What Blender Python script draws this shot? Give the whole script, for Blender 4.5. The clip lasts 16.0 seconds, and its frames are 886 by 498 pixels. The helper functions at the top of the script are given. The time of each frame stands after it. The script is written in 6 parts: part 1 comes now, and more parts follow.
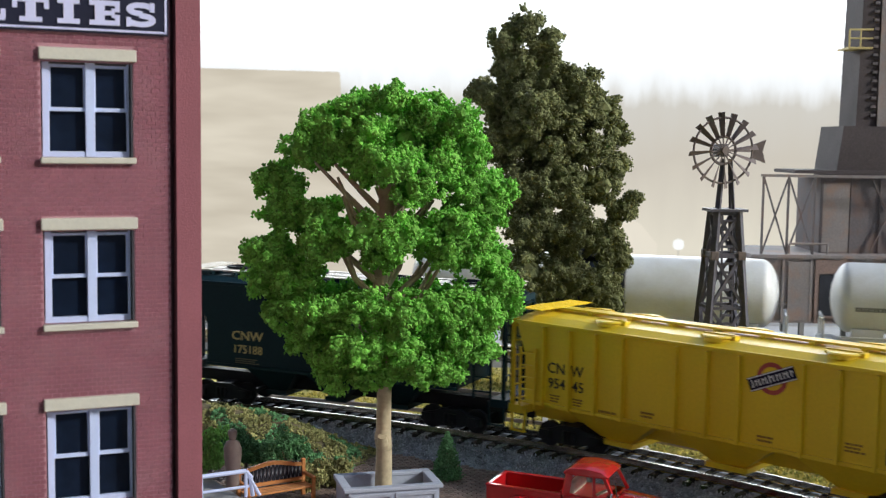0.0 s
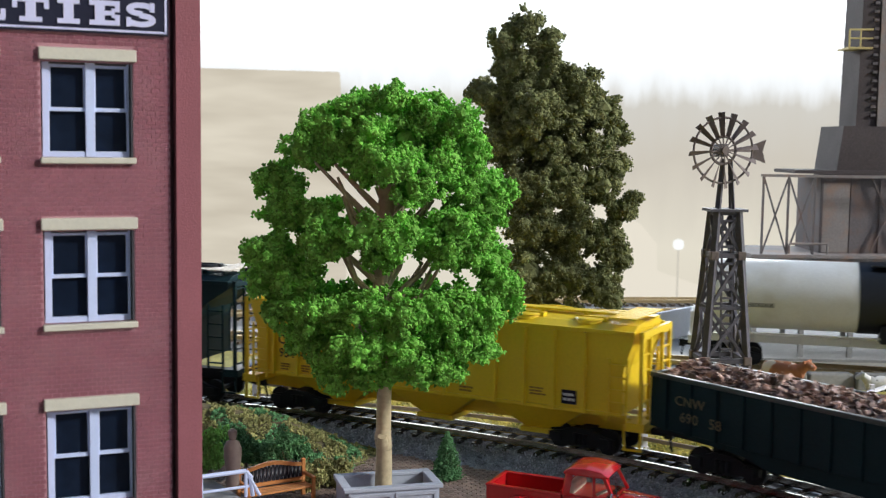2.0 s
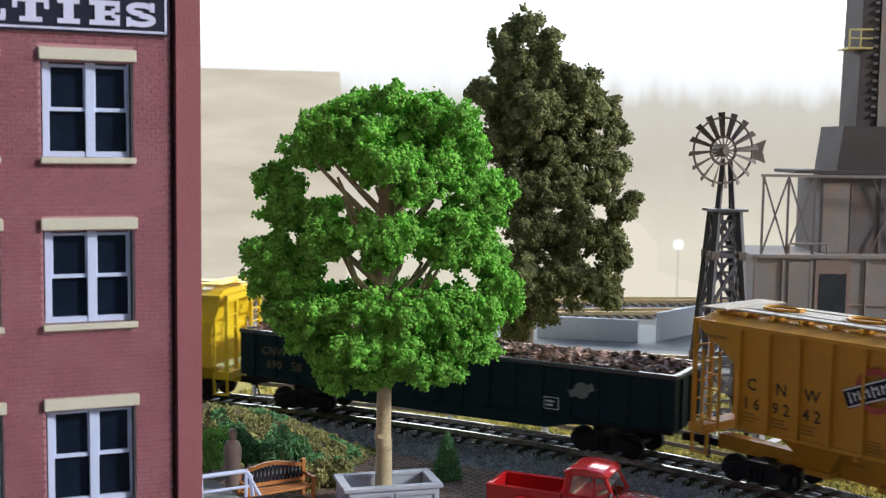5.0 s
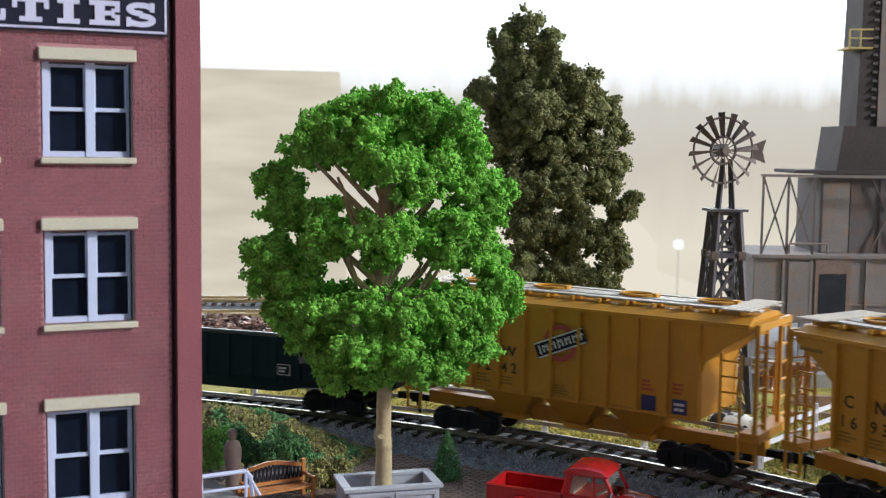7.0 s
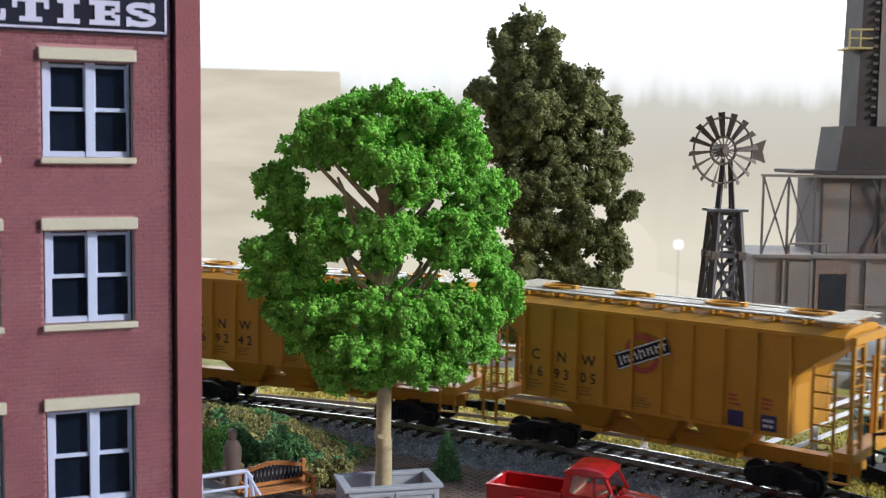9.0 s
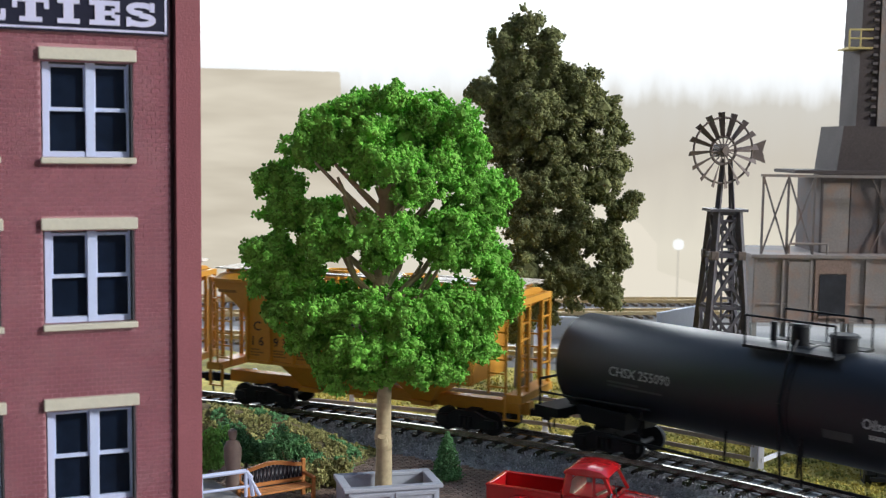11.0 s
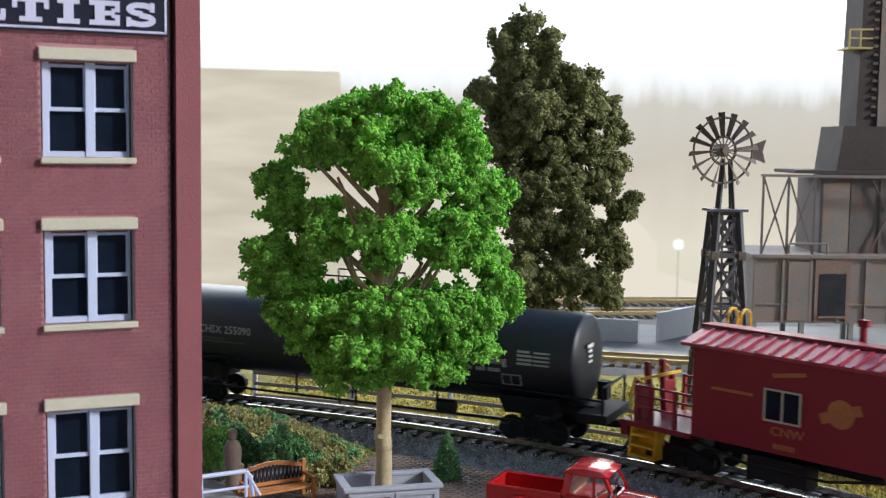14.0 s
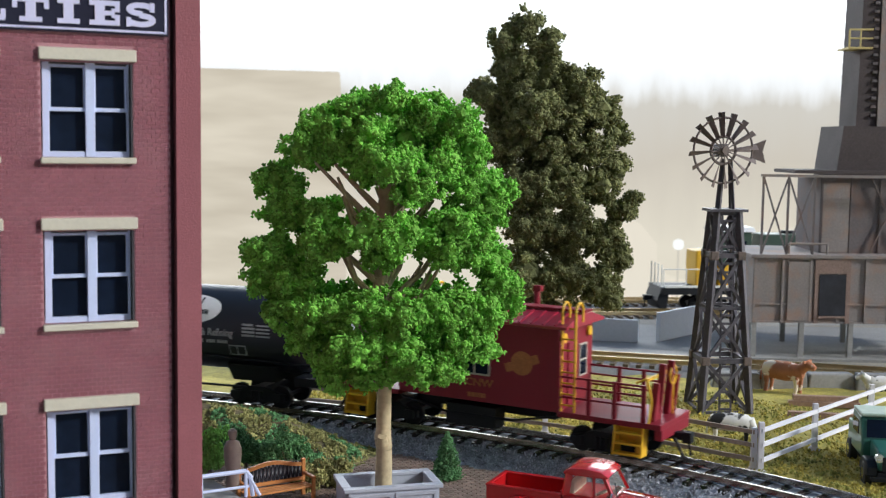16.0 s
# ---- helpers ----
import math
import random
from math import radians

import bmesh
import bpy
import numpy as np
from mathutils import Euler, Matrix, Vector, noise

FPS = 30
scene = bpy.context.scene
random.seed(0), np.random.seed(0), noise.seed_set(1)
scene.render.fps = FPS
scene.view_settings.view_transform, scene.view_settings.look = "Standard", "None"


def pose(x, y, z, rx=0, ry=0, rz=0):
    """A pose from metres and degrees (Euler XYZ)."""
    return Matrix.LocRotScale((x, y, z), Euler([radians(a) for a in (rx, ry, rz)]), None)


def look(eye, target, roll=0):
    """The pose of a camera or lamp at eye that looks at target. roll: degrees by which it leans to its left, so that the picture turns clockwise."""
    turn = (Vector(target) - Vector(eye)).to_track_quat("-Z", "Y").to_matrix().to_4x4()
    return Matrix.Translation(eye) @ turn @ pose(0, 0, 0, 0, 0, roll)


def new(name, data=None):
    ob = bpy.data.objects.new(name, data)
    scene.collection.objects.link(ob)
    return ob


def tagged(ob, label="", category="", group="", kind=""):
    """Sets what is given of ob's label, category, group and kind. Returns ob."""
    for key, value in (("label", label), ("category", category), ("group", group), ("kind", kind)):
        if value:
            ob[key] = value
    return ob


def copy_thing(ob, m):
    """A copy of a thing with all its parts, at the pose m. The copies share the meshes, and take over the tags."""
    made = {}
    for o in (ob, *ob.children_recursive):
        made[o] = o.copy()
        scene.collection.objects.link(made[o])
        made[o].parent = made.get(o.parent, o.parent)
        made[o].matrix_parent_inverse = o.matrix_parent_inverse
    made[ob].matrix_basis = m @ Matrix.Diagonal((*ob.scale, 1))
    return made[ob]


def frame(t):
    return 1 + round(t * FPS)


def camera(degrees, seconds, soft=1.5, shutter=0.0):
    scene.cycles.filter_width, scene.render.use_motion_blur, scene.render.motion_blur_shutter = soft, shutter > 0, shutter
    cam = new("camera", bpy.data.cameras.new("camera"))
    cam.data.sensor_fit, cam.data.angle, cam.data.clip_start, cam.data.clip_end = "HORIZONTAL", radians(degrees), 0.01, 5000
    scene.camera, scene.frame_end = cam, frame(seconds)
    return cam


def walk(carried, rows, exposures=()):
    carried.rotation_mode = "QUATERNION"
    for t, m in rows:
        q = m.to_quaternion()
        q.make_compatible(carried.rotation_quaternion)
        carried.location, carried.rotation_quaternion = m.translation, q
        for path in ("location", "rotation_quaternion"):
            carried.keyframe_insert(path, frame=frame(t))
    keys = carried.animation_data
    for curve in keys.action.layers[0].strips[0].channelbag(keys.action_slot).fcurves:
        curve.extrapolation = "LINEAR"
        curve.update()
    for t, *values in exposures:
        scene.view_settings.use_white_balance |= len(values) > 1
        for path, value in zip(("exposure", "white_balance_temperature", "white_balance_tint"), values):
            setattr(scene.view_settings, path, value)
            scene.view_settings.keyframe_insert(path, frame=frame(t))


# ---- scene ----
# A model railway on a table before a window. Lengths in the code are millimetres; U turns them into metres.
U = 0.001
cam = camera(40.94, 16.0, soft=1.2, shutter=0.5)
EYE = (0.0, 0.0, 0.11427)
PITCH, ROLL = 5.124, 0.799
AIM = (0.0, math.cos(radians(PITCH)), EYE[2] - math.sin(radians(PITCH)))
cam.data.dof.use_dof, cam.data.dof.focus_distance, cam.data.dof.aperture_fstop = True, 0.40, 56.0
VIEW = look(EYE, AIM, ROLL)
walk(cam, [(0.0, VIEW), (16.0, VIEW)], exposures=[(0.0, 0.08, 6150.0, 7.0), (16.0, 0.08, 6150.0, 7.0)])

# ---- light: daylight from the windows behind the layout, sun from the right and a little before it ----
world = bpy.data.worlds.new("sky")
scene.world = world
world.use_nodes = True
wn = world.node_tree.nodes
sky = wn.new("ShaderNodeTexSky")
sky.sky_type, sky.sun_disc = "NISHITA", False
sky.sun_elevation, sky.sun_rotation = radians(27), radians(108)
world.node_tree.links.new(sky.outputs["Color"], wn["Background"].inputs["Color"])
wn["Background"].inputs["Strength"].default_value = 0.20
sun = new("sun", bpy.data.lights.new("sun", "SUN"))
sun.data.energy, sun.data.angle, sun.data.color = 2.8, radians(6.0), (1.0, 0.96, 0.90)
sun.matrix_world = look((1.527, -0.004, 0.764), (0.1, 0.46, 0.0))


# ---- materials ----
def mat(name, col, rough=0.6, var=0.12, scale=900.0, bump=0.1, metal=0.0, dirt=None, dirt_amt=0.0, spec=0.5, rand=0.0, big=60.0, coat=0.0, thin=0.0, edge=(0.48, 0.68)):
    """A plain procedural surface: colour, fine grain, broad patches, relief; scale is in waves per metre."""
    m = bpy.data.materials.new(name)
    m.use_nodes = True
    nt = m.node_tree
    N, L = nt.nodes, nt.links
    b = N["Principled BSDF"]
    b.inputs["Roughness"].default_value, b.inputs["Metallic"].default_value = rough, metal
    b.inputs["Specular IOR Level"].default_value = spec
    b.inputs["Coat Weight"].default_value = coat
    geo = N.new("ShaderNodeNewGeometry")
    tc = N.new("ShaderNodeTexCoord")
    fine, broad = N.new("ShaderNodeTexNoise"), N.new("ShaderNodeTexNoise")
    fine.inputs["Scale"].default_value, fine.inputs["Detail"].default_value = scale, 4
    broad.inputs["Scale"].default_value, broad.inputs["Detail"].default_value = big, 5
    for n in (fine, broad):
        L.new(tc.outputs["Object"], n.inputs["Vector"])
    hsv = N.new("ShaderNodeHueSaturation")
    hsv.inputs["Color"].default_value = (*col, 1)
    mp = N.new("ShaderNodeMapRange")
    mp.inputs["From Min"].default_value, mp.inputs["From Max"].default_value = 0.25, 0.75
    mp.inputs["To Min"].default_value, mp.inputs["To Max"].default_value = 1 - var, 1 + var
    L.new(fine.outputs["Fac"], mp.inputs["Value"])
    last = mp.outputs["Result"]
    mp2 = N.new("ShaderNodeMapRange")
    mp2.inputs["From Min"].default_value, mp2.inputs["From Max"].default_value = 0.3, 0.7
    mp2.inputs["To Min"].default_value, mp2.inputs["To Max"].default_value = 1 - var * 0.8, 1 + var * 0.8
    L.new(broad.outputs["Fac"], mp2.inputs["Value"])
    mul = N.new("ShaderNodeMath")
    mul.operation = "MULTIPLY"
    L.new(last, mul.inputs[0])
    L.new(mp2.outputs["Result"], mul.inputs[1])
    last = mul.outputs[0]
    if rand:
        oi = N.new("ShaderNodeObjectInfo")
        for src in (geo.outputs["Random Per Island"], oi.outputs["Random"]):
            mr = N.new("ShaderNodeMapRange")
            mr.inputs["To Min"].default_value, mr.inputs["To Max"].default_value = 1 - rand, 1 + rand
            L.new(src, mr.inputs["Value"])
            m2 = N.new("ShaderNodeMath")
            m2.operation = "MULTIPLY"
            L.new(last, m2.inputs[0])
            L.new(mr.outputs["Result"], m2.inputs[1])
            last = m2.outputs[0]
    L.new(last, hsv.inputs["Value"])
    out = hsv.outputs["Color"]
    if dirt:
        mx = N.new("ShaderNodeMix")
        mx.data_type = "RGBA"
        mx.inputs["B"].default_value = (*dirt, 1)
        L.new(out, mx.inputs["A"])
        dn = N.new("ShaderNodeTexNoise")
        dn.inputs["Scale"].default_value, dn.inputs["Detail"].default_value = big * 2.3, 8
        L.new(tc.outputs["Object"], dn.inputs["Vector"])
        dm = N.new("ShaderNodeMapRange")
        dm.inputs["From Min"].default_value, dm.inputs["From Max"].default_value = edge
        dm.inputs["To Max"].default_value = dirt_amt
        L.new(dn.outputs["Fac"], dm.inputs["Value"])
        L.new(dm.outputs["Result"], mx.inputs["Factor"])
        out = mx.outputs["Result"]
    L.new(out, b.inputs["Base Color"])
    if bump:
        bp = N.new("ShaderNodeBump")
        bp.inputs["Strength"].default_value, bp.inputs["Distance"].default_value = bump, 0.0004
        L.new(fine.outputs["Fac"], bp.inputs["Height"])
        L.new(bp.outputs["Normal"], b.inputs["Normal"])
    if thin:
        tr, mixs = N.new("ShaderNodeBsdfTranslucent"), N.new("ShaderNodeMixShader")
        L.new(out, tr.inputs["Color"])
        mixs.inputs["Fac"].default_value = thin
        L.new(b.outputs["BSDF"], mixs.inputs[1])
        L.new(tr.outputs["BSDF"], mixs.inputs[2])
        L.new(mixs.outputs["Shader"], N["Material Output"].inputs["Surface"])
    return m


def glass_mat(name, gloss=0.10):
    """Thin clear glazing: seen through, with a weak sharp reflection."""
    m = bpy.data.materials.new(name)
    m.use_nodes = True
    N, L = m.node_tree.nodes, m.node_tree.links
    clear, shine, mixs = N.new("ShaderNodeBsdfTransparent"), N.new("ShaderNodeBsdfGlossy"), N.new("ShaderNodeMixShader")
    clear.inputs["Color"].default_value, shine.inputs["Roughness"].default_value = (0.92, 0.94, 0.95, 1), 0.04
    mixs.inputs["Fac"].default_value = gloss
    L.new(clear.outputs["BSDF"], mixs.inputs[1])
    L.new(shine.outputs["BSDF"], mixs.inputs[2])
    L.new(mixs.outputs["Shader"], N["Material Output"].inputs["Surface"])
    N.remove(N["Principled BSDF"])
    return m


M_BRICK = mat("brick_red", (0.235, 0.074, 0.10), 0.75, 0.10, 2500, 0.25, rand=0.10, big=45, dirt=(0.29, 0.14, 0.16), dirt_amt=0.35)
M_MORTAR = mat("mortar", (0.40, 0.20, 0.23), 0.9, 0.12, 2500, 0.2, big=50)
M_PILASTER = mat("pilaster_brick", (0.25, 0.08, 0.098), 0.75, 0.12, 2500, 0.3, big=45)
M_LINTEL = mat("cast_stone", (0.53, 0.50, 0.42), 0.7, 0.06, 1500, 0.1)
M_WINFRAME = mat("window_paint", (0.52, 0.59, 0.83), 0.5, 0.04, 1500, 0.03)
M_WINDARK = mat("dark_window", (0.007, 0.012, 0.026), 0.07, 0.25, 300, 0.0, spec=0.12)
# near-black colour that stands in for the shade of unlit rooms
M_INSHADE = mat("interior_shade", (0.02, 0.022, 0.03), 0.9, 0.3, 200, 0.0)
M_SIGN = mat("sign_navy", (0.016, 0.017, 0.036), 0.6, 0.1, 1500, 0.03, spec=0.15)
M_SIGNW = mat("sign_white", (0.58, 0.58, 0.80), 0.55, 0.04, 1500, 0.0)
M_LEAF = mat("leaf_green", (0.225, 0.50, 0.085), 0.8, 0.22, 1200, 0.2, rand=0.3, big=90, spec=0.2, thin=0.36)
M_LEAF2 = mat("leaf_olive", (0.30, 0.32, 0.15), 0.9, 0.25, 1200, 0.2, rand=0.2, big=70, spec=0.15, thin=0.3)
M_BUSH = mat("bush_dark", (0.15, 0.32, 0.14), 0.9, 0.3, 1500, 0.3, rand=0.35, big=80, spec=0.15, thin=0.25)
M_BUSH2 = mat("bush_bright", (0.30, 0.62, 0.15), 0.9, 0.25, 1500, 0.3, rand=0.3, big=80, spec=0.15, thin=0.3)
M_SCRUB = mat("scrub_olive", (0.27, 0.265, 0.11), 0.95, 0.3, 1500, 0.3, rand=0.4, big=80, spec=0.1, thin=0.2)
M_TIMBER = mat("old_timber", (0.36, 0.23, 0.17), 0.8, 0.2, 900, 0.2)
M_TRUNK = mat("trunk_plastic", (0.45, 0.37, 0.23), 0.6, 0.15, 700, 0.3, big=120)
M_TRUNK2 = mat("trunk_dark", (0.16, 0.13, 0.10), 0.8, 0.2, 700, 0.3, big=120)
M_PLANTER = mat("planter_grey", (0.40, 0.43, 0.51), 0.6, 0.06, 900, 0.08, big=80)
M_SOIL = mat("soil", (0.05, 0.04, 0.03), 0.95, 0.3, 1500, 0.5)
M_RED = mat("red_enamel", (0.52, 0.012, 0.016), 0.25, 0.04, 500, 0.0, coat=0.6)
M_REDWORN = mat("caboose_red", (0.215, 0.0045, 0.02), 0.5, 0.07, 900, 0.04, big=40)
# caboose red, lighter and shinier to carry the backlight on the roof
M_REDROOFLIT = mat("caboose_red_lit", (0.33, 0.012, 0.035), 0.3, 0.07, 900, 0.04, big=40, spec=0.8)
M_CHROME = mat("chrome", (0.75, 0.75, 0.76), 0.2, 0.05, 500, 0.0, metal=1.0)
M_SEAT = mat("tan_seat", (0.5, 0.4, 0.3), 0.7, 0.1, 500, 0.05)
M_GLASS = glass_mat("clear_glass")
M_RUBBER = mat("black_rubber", (0.02, 0.02, 0.022), 0.7, 0.2, 900, 0.1)
M_YELLOW = mat("car_yellow", (0.78, 0.55, 0.015), 0.42, 0.05, 900, 0.02, big=30)
M_ORANGE = mat("car_orange", (0.56, 0.265, 0.02), 0.5, 0.07, 900, 0.03, big=35, dirt=(0.38, 0.19, 0.03), dirt_amt=0.3)
M_ROOFGREY = mat("roof_walk_metal", (0.50, 0.46, 0.40), 0.6, 0.12, 1500, 0.2, big=60)
M_PRINT = mat("small_print", (0.26, 0.14, 0.02), 0.6, 0.12, 900, 0.0)
M_GREENCAR = mat("car_dark_green", (0.008, 0.026, 0.033), 0.5, 0.12, 900, 0.03, big=40, spec=0.14)
M_BLACK = mat("car_black", (0.006, 0.009, 0.016), 0.45, 0.12, 900, 0.02, big=40, spec=0.5)
M_BLACKIRON = mat("underframe_black", (0.006, 0.008, 0.012), 0.6, 0.2, 900, 0.08, spec=0.3)
# the car's dark green, lightened and glossier to paint its backlit top edge
M_CHORDLIT = mat("chord_green_lit", (0.03, 0.045, 0.045), 0.3, 0.12, 900, 0.03, big=40, spec=0.7)
M_STACK = mat("stack_brown", (0.065, 0.052, 0.054), 0.8, 0.18, 900, 0.15, big=50)
M_WHITECAR = mat("car_white", (0.74, 0.75, 0.74), 0.4, 0.05, 900, 0.02, big=30, dirt=(0.55, 0.53, 0.45), dirt_amt=0.4)
M_LETTER = mat("letter_dark", (0.03, 0.022, 0.012), 0.6, 0.08, 900, 0.0)
M_LETTERY = mat("letter_gold", (0.55, 0.45, 0.18), 0.6, 0.08, 900, 0.0)
M_LETTERW = mat("letter_white", (0.75, 0.76, 0.78), 0.6, 0.05, 900, 0.0)
M_LOGORED = mat("logo_red", (0.40, 0.07, 0.05), 0.6, 0.08, 900, 0.0)
M_GOLDY = mat("step_yellow", (0.72, 0.42, 0.02), 0.5, 0.07, 900, 0.03)
M_SCRAP = mat("scrap_metal", (0.17, 0.105, 0.08), 0.42, 0.35, 1200, 0.4, rand=0.8, big=300, metal=0.35)
M_RAIL = mat("rail_metal", (0.42, 0.40, 0.37), 0.25, 0.10, 700, 0.05, metal=1.0)
M_RAILB = mat("rail_brass", (0.50, 0.40, 0.22), 0.3, 0.10, 700, 0.05, metal=0.8)
M_TIE = mat("tie_black", (0.022, 0.021, 0.020), 0.18, 0.2, 1500, 0.1, rand=0.2)
M_TIEBROWN = mat("tie_brown", (0.12, 0.09, 0.06), 0.6, 0.2, 1500, 0.1)
M_BALLAST = mat("ballast_grey", (0.27, 0.295, 0.335), 0.9, 0.5, 1500, 1.0, big=300)
M_BALLASTG = mat("ballast_grain", (0.33, 0.355, 0.40), 0.85, 0.3, 1500, 0.3, rand=0.5)
M_PAVE = mat("paver_brown", (0.20, 0.145, 0.12), 0.85, 0.25, 1800, 0.5, rand=0.2, big=90)
M_GRASS = mat("static_grass", (0.40, 0.34, 0.07), 0.95, 0.35, 900, 0.8, big=70, dirt=(0.22, 0.21, 0.05), dirt_amt=0.7)
M_TUFT = mat("grass_tuft", (0.50, 0.42, 0.09), 0.95, 0.25, 900, 0.3, rand=0.35, big=80)
M_TUFTD = mat("grass_tuft_dark", (0.20, 0.20, 0.045), 0.95, 0.25, 900, 0.3, rand=0.35, big=80)
M_CONCRETE = mat("concrete_grey", (0.27, 0.27, 0.265), 0.85, 0.12, 700, 0.2, big=50)
M_TABLE = mat("layout_base", (0.30, 0.28, 0.24), 0.9, 0.15, 500, 0.2, big=30)
M_BARRIER = mat("barrier_paint", (0.62, 0.66, 0.72), 0.7, 0.05, 700, 0.05)
M_MILL = mat("windmill_steel", (0.075, 0.07, 0.088), 0.6, 0.2, 900, 0.1, big=90, dirt=(0.055, 0.045, 0.05), dirt_amt=0.4)
# dark colour paints in the shade on the window reveals
M_JAMBSHADE = mat("reveal_shade", (0.06, 0.06, 0.07), 0.7, 0.1, 1500, 0.05)
# brick colour darkened to paint the shadow in the pilaster's groove
M_GROOVESHADE = mat("groove_shade", (0.075, 0.028, 0.036), 0.85, 0.12, 2500, 0.2, big=45)
M_MARKBLUE = mat("mark_blue", (0.03, 0.035, 0.13), 0.55, 0.08, 900, 0.0)
M_DIMGOLD = mat("letter_dim_gold", (0.11, 0.10, 0.055), 0.6, 0.12, 900, 0.0)
M_MILLW = mat("windmill_wheel", (0.13, 0.10, 0.092), 0.6, 0.15, 900, 0.1, big=90)
M_SHED = mat("weathered_siding", (0.24, 0.215, 0.21), 0.8, 0.12, 900, 0.15, big=45, dirt=(0.33, 0.19, 0.13), dirt_amt=0.55)
M_TOWER = mat("tower_siding", (0.135, 0.12, 0.125), 0.8, 0.15, 900, 0.15, big=45, dirt=(0.19, 0.11, 0.08), dirt_amt=0.5)
M_FENCEW = mat("fence_white", (0.66, 0.66, 0.72), 0.6, 0.05, 900, 0.05)
# white rails seen against the light, their shade painted as brown-grey
M_FENCESHADE = mat("fence_shade", (0.34, 0.28, 0.24), 0.8, 0.15, 900, 0.2)
M_COWB = mat("cow_brown", (0.40, 0.16, 0.08), 0.7, 0.2, 300, 0.05, big=50, dirt=(0.78, 0.68, 0.56), dirt_amt=1.0, edge=(0.51, 0.55))
M_COWW = mat("cow_black_white", (0.75, 0.74, 0.72), 0.7, 0.1, 300, 0.05, big=50, dirt=(0.02, 0.02, 0.02), dirt_amt=1.0, edge=(0.485, 0.515))
M_TEAL = mat("truck_teal", (0.035, 0.15, 0.12), 0.35, 0.06, 500, 0.0, coat=0.4)
M_BENCH = mat("bench_wood", (0.52, 0.21, 0.06), 0.5, 0.15, 600, 0.1)
M_IRON = mat("bench_iron", (0.015, 0.016, 0.025), 0.5, 0.1, 900, 0.0)
M_FIGDARK = mat("figure_paint", (0.20, 0.15, 0.13), 0.6, 0.1, 500, 0.05)


# ---- mesh building ----
class Mb:
    """Collects vertices and faces, in millimetres."""

    def __init__(self):
        self.v, self.f = [], []

    def add(self, vs, fs):
        n = len(self.v)
        self.v.extend(tuple(p) for p in vs)
        self.f.extend(tuple(i + n for i in q) for q in fs)
        return self

    def box(self, c, s, m=None, taper=1.0):
        x, y, z = s[0] / 2, s[1] / 2, s[2] / 2
        vs = [Vector((a * x * (taper if d > 0 else 1), b * y * (taper if d > 0 else 1), d * z)) for d in (-1, 1) for a, b in ((-1, -1), (1, -1), (1, 1), (-1, 1))]
        if m is not None:
            vs = [m @ p for p in vs]
        vs = [p + Vector(c) for p in vs]
        return self.add(vs, [(3, 2, 1, 0), (4, 5, 6, 7), (0, 1, 5, 4), (1, 2, 6, 5), (2, 3, 7, 6), (3, 0, 4, 7)])

    def bar(self, p, q, w, h=None):
        """A square bar from p to q."""
        p, q = Vector(p), Vector(q)
        d = q - p
        m = d.to_track_quat("X", "Z").to_matrix()
        return self.box((p + q) / 2, (d.length, w, h or w), m)

    def cyl(self, p, q, r, r2=None, n=10):
        p, q = Vector(p), Vector(q)
        m = (q - p).to_track_quat("Z", "Y").to_matrix()
        r2 = r if r2 is None else r2
        vs = [c + m @ Vector((math.cos(2 * math.pi * i / n) * k, math.sin(2 * math.pi * i / n) * k, 0)) for c, k in ((p, r), (q, r2)) for i in range(n)]
        fs = [(i, (i + 1) % n, n + (i + 1) % n, n + i) for i in range(n)]
        return self.add(vs, fs + [tuple(range(n - 1, -1, -1)), tuple(range(n, 2 * n))])

    def pipe(self, pts, r, n=6):
        for a, b in zip(pts, pts[1:]):
            self.cyl(a, b, r, n=n)
        return self

    def prism(self, poly, axis, lo, hi):
        """A flat outline pushed along an axis; poly's pairs are the other two axes in xyz order, anticlockwise or not."""
        k = len(poly)
        put = {"x": lambda a, b, t: (t, a, b), "y": lambda a, b, t: (a, t, b), "z": lambda a, b, t: (a, b, t)}[axis]
        vs = [put(a, b, t) for t in (lo, hi) for a, b in poly]
        return self.add(vs, [(i, (i + 1) % k, k + (i + 1) % k, k + i) for i in range(k)] + [tuple(range(k - 1, -1, -1)), tuple(range(k, 2 * k))])

    def lathe(self, prof, n=24, m=None):
        """prof: (radius, height) pairs about z."""
        vs = []
        for r, z in prof:
            for i in range(n):
                p = Vector((r * math.cos(2 * math.pi * i / n), r * math.sin(2 * math.pi * i / n), z))
                vs.append(m @ p if m is not None else p)
        k = len(prof)
        fs = [(j * n + i, j * n + (i + 1) % n, (j + 1) * n + (i + 1) % n, (j + 1) * n + i) for j in range(k - 1) for i in range(n)]
        return self.add(vs, fs + [tuple(range(n - 1, -1, -1)), tuple((k - 1) * n + i for i in range(n))])

    def mesh(self, name, material, smooth=False, bevel=0.0):
        me = bpy.data.meshes.new(name)
        me.from_pydata([(x * U, y * U, z * U) for x, y, z in self.v], [], self.f)
        if len(self.f) < 6000:
            bm = bmesh.new()
            bm.from_mesh(me)
            bmesh.ops.recalc_face_normals(bm, faces=bm.faces)
            if bevel:
                bmesh.ops.bevel(bm, geom=bm.edges[:], offset=bevel * U, segments=2, affect="EDGES", profile=0.5, clamp_overlap=True)
            bm.to_mesh(me)
            bm.free()
        me.materials.append(material)
        if smooth:
            me.polygons.foreach_set("use_smooth", [True] * len(me.polygons))
            me.set_sharp_from_angle(angle=radians(40))
        return me


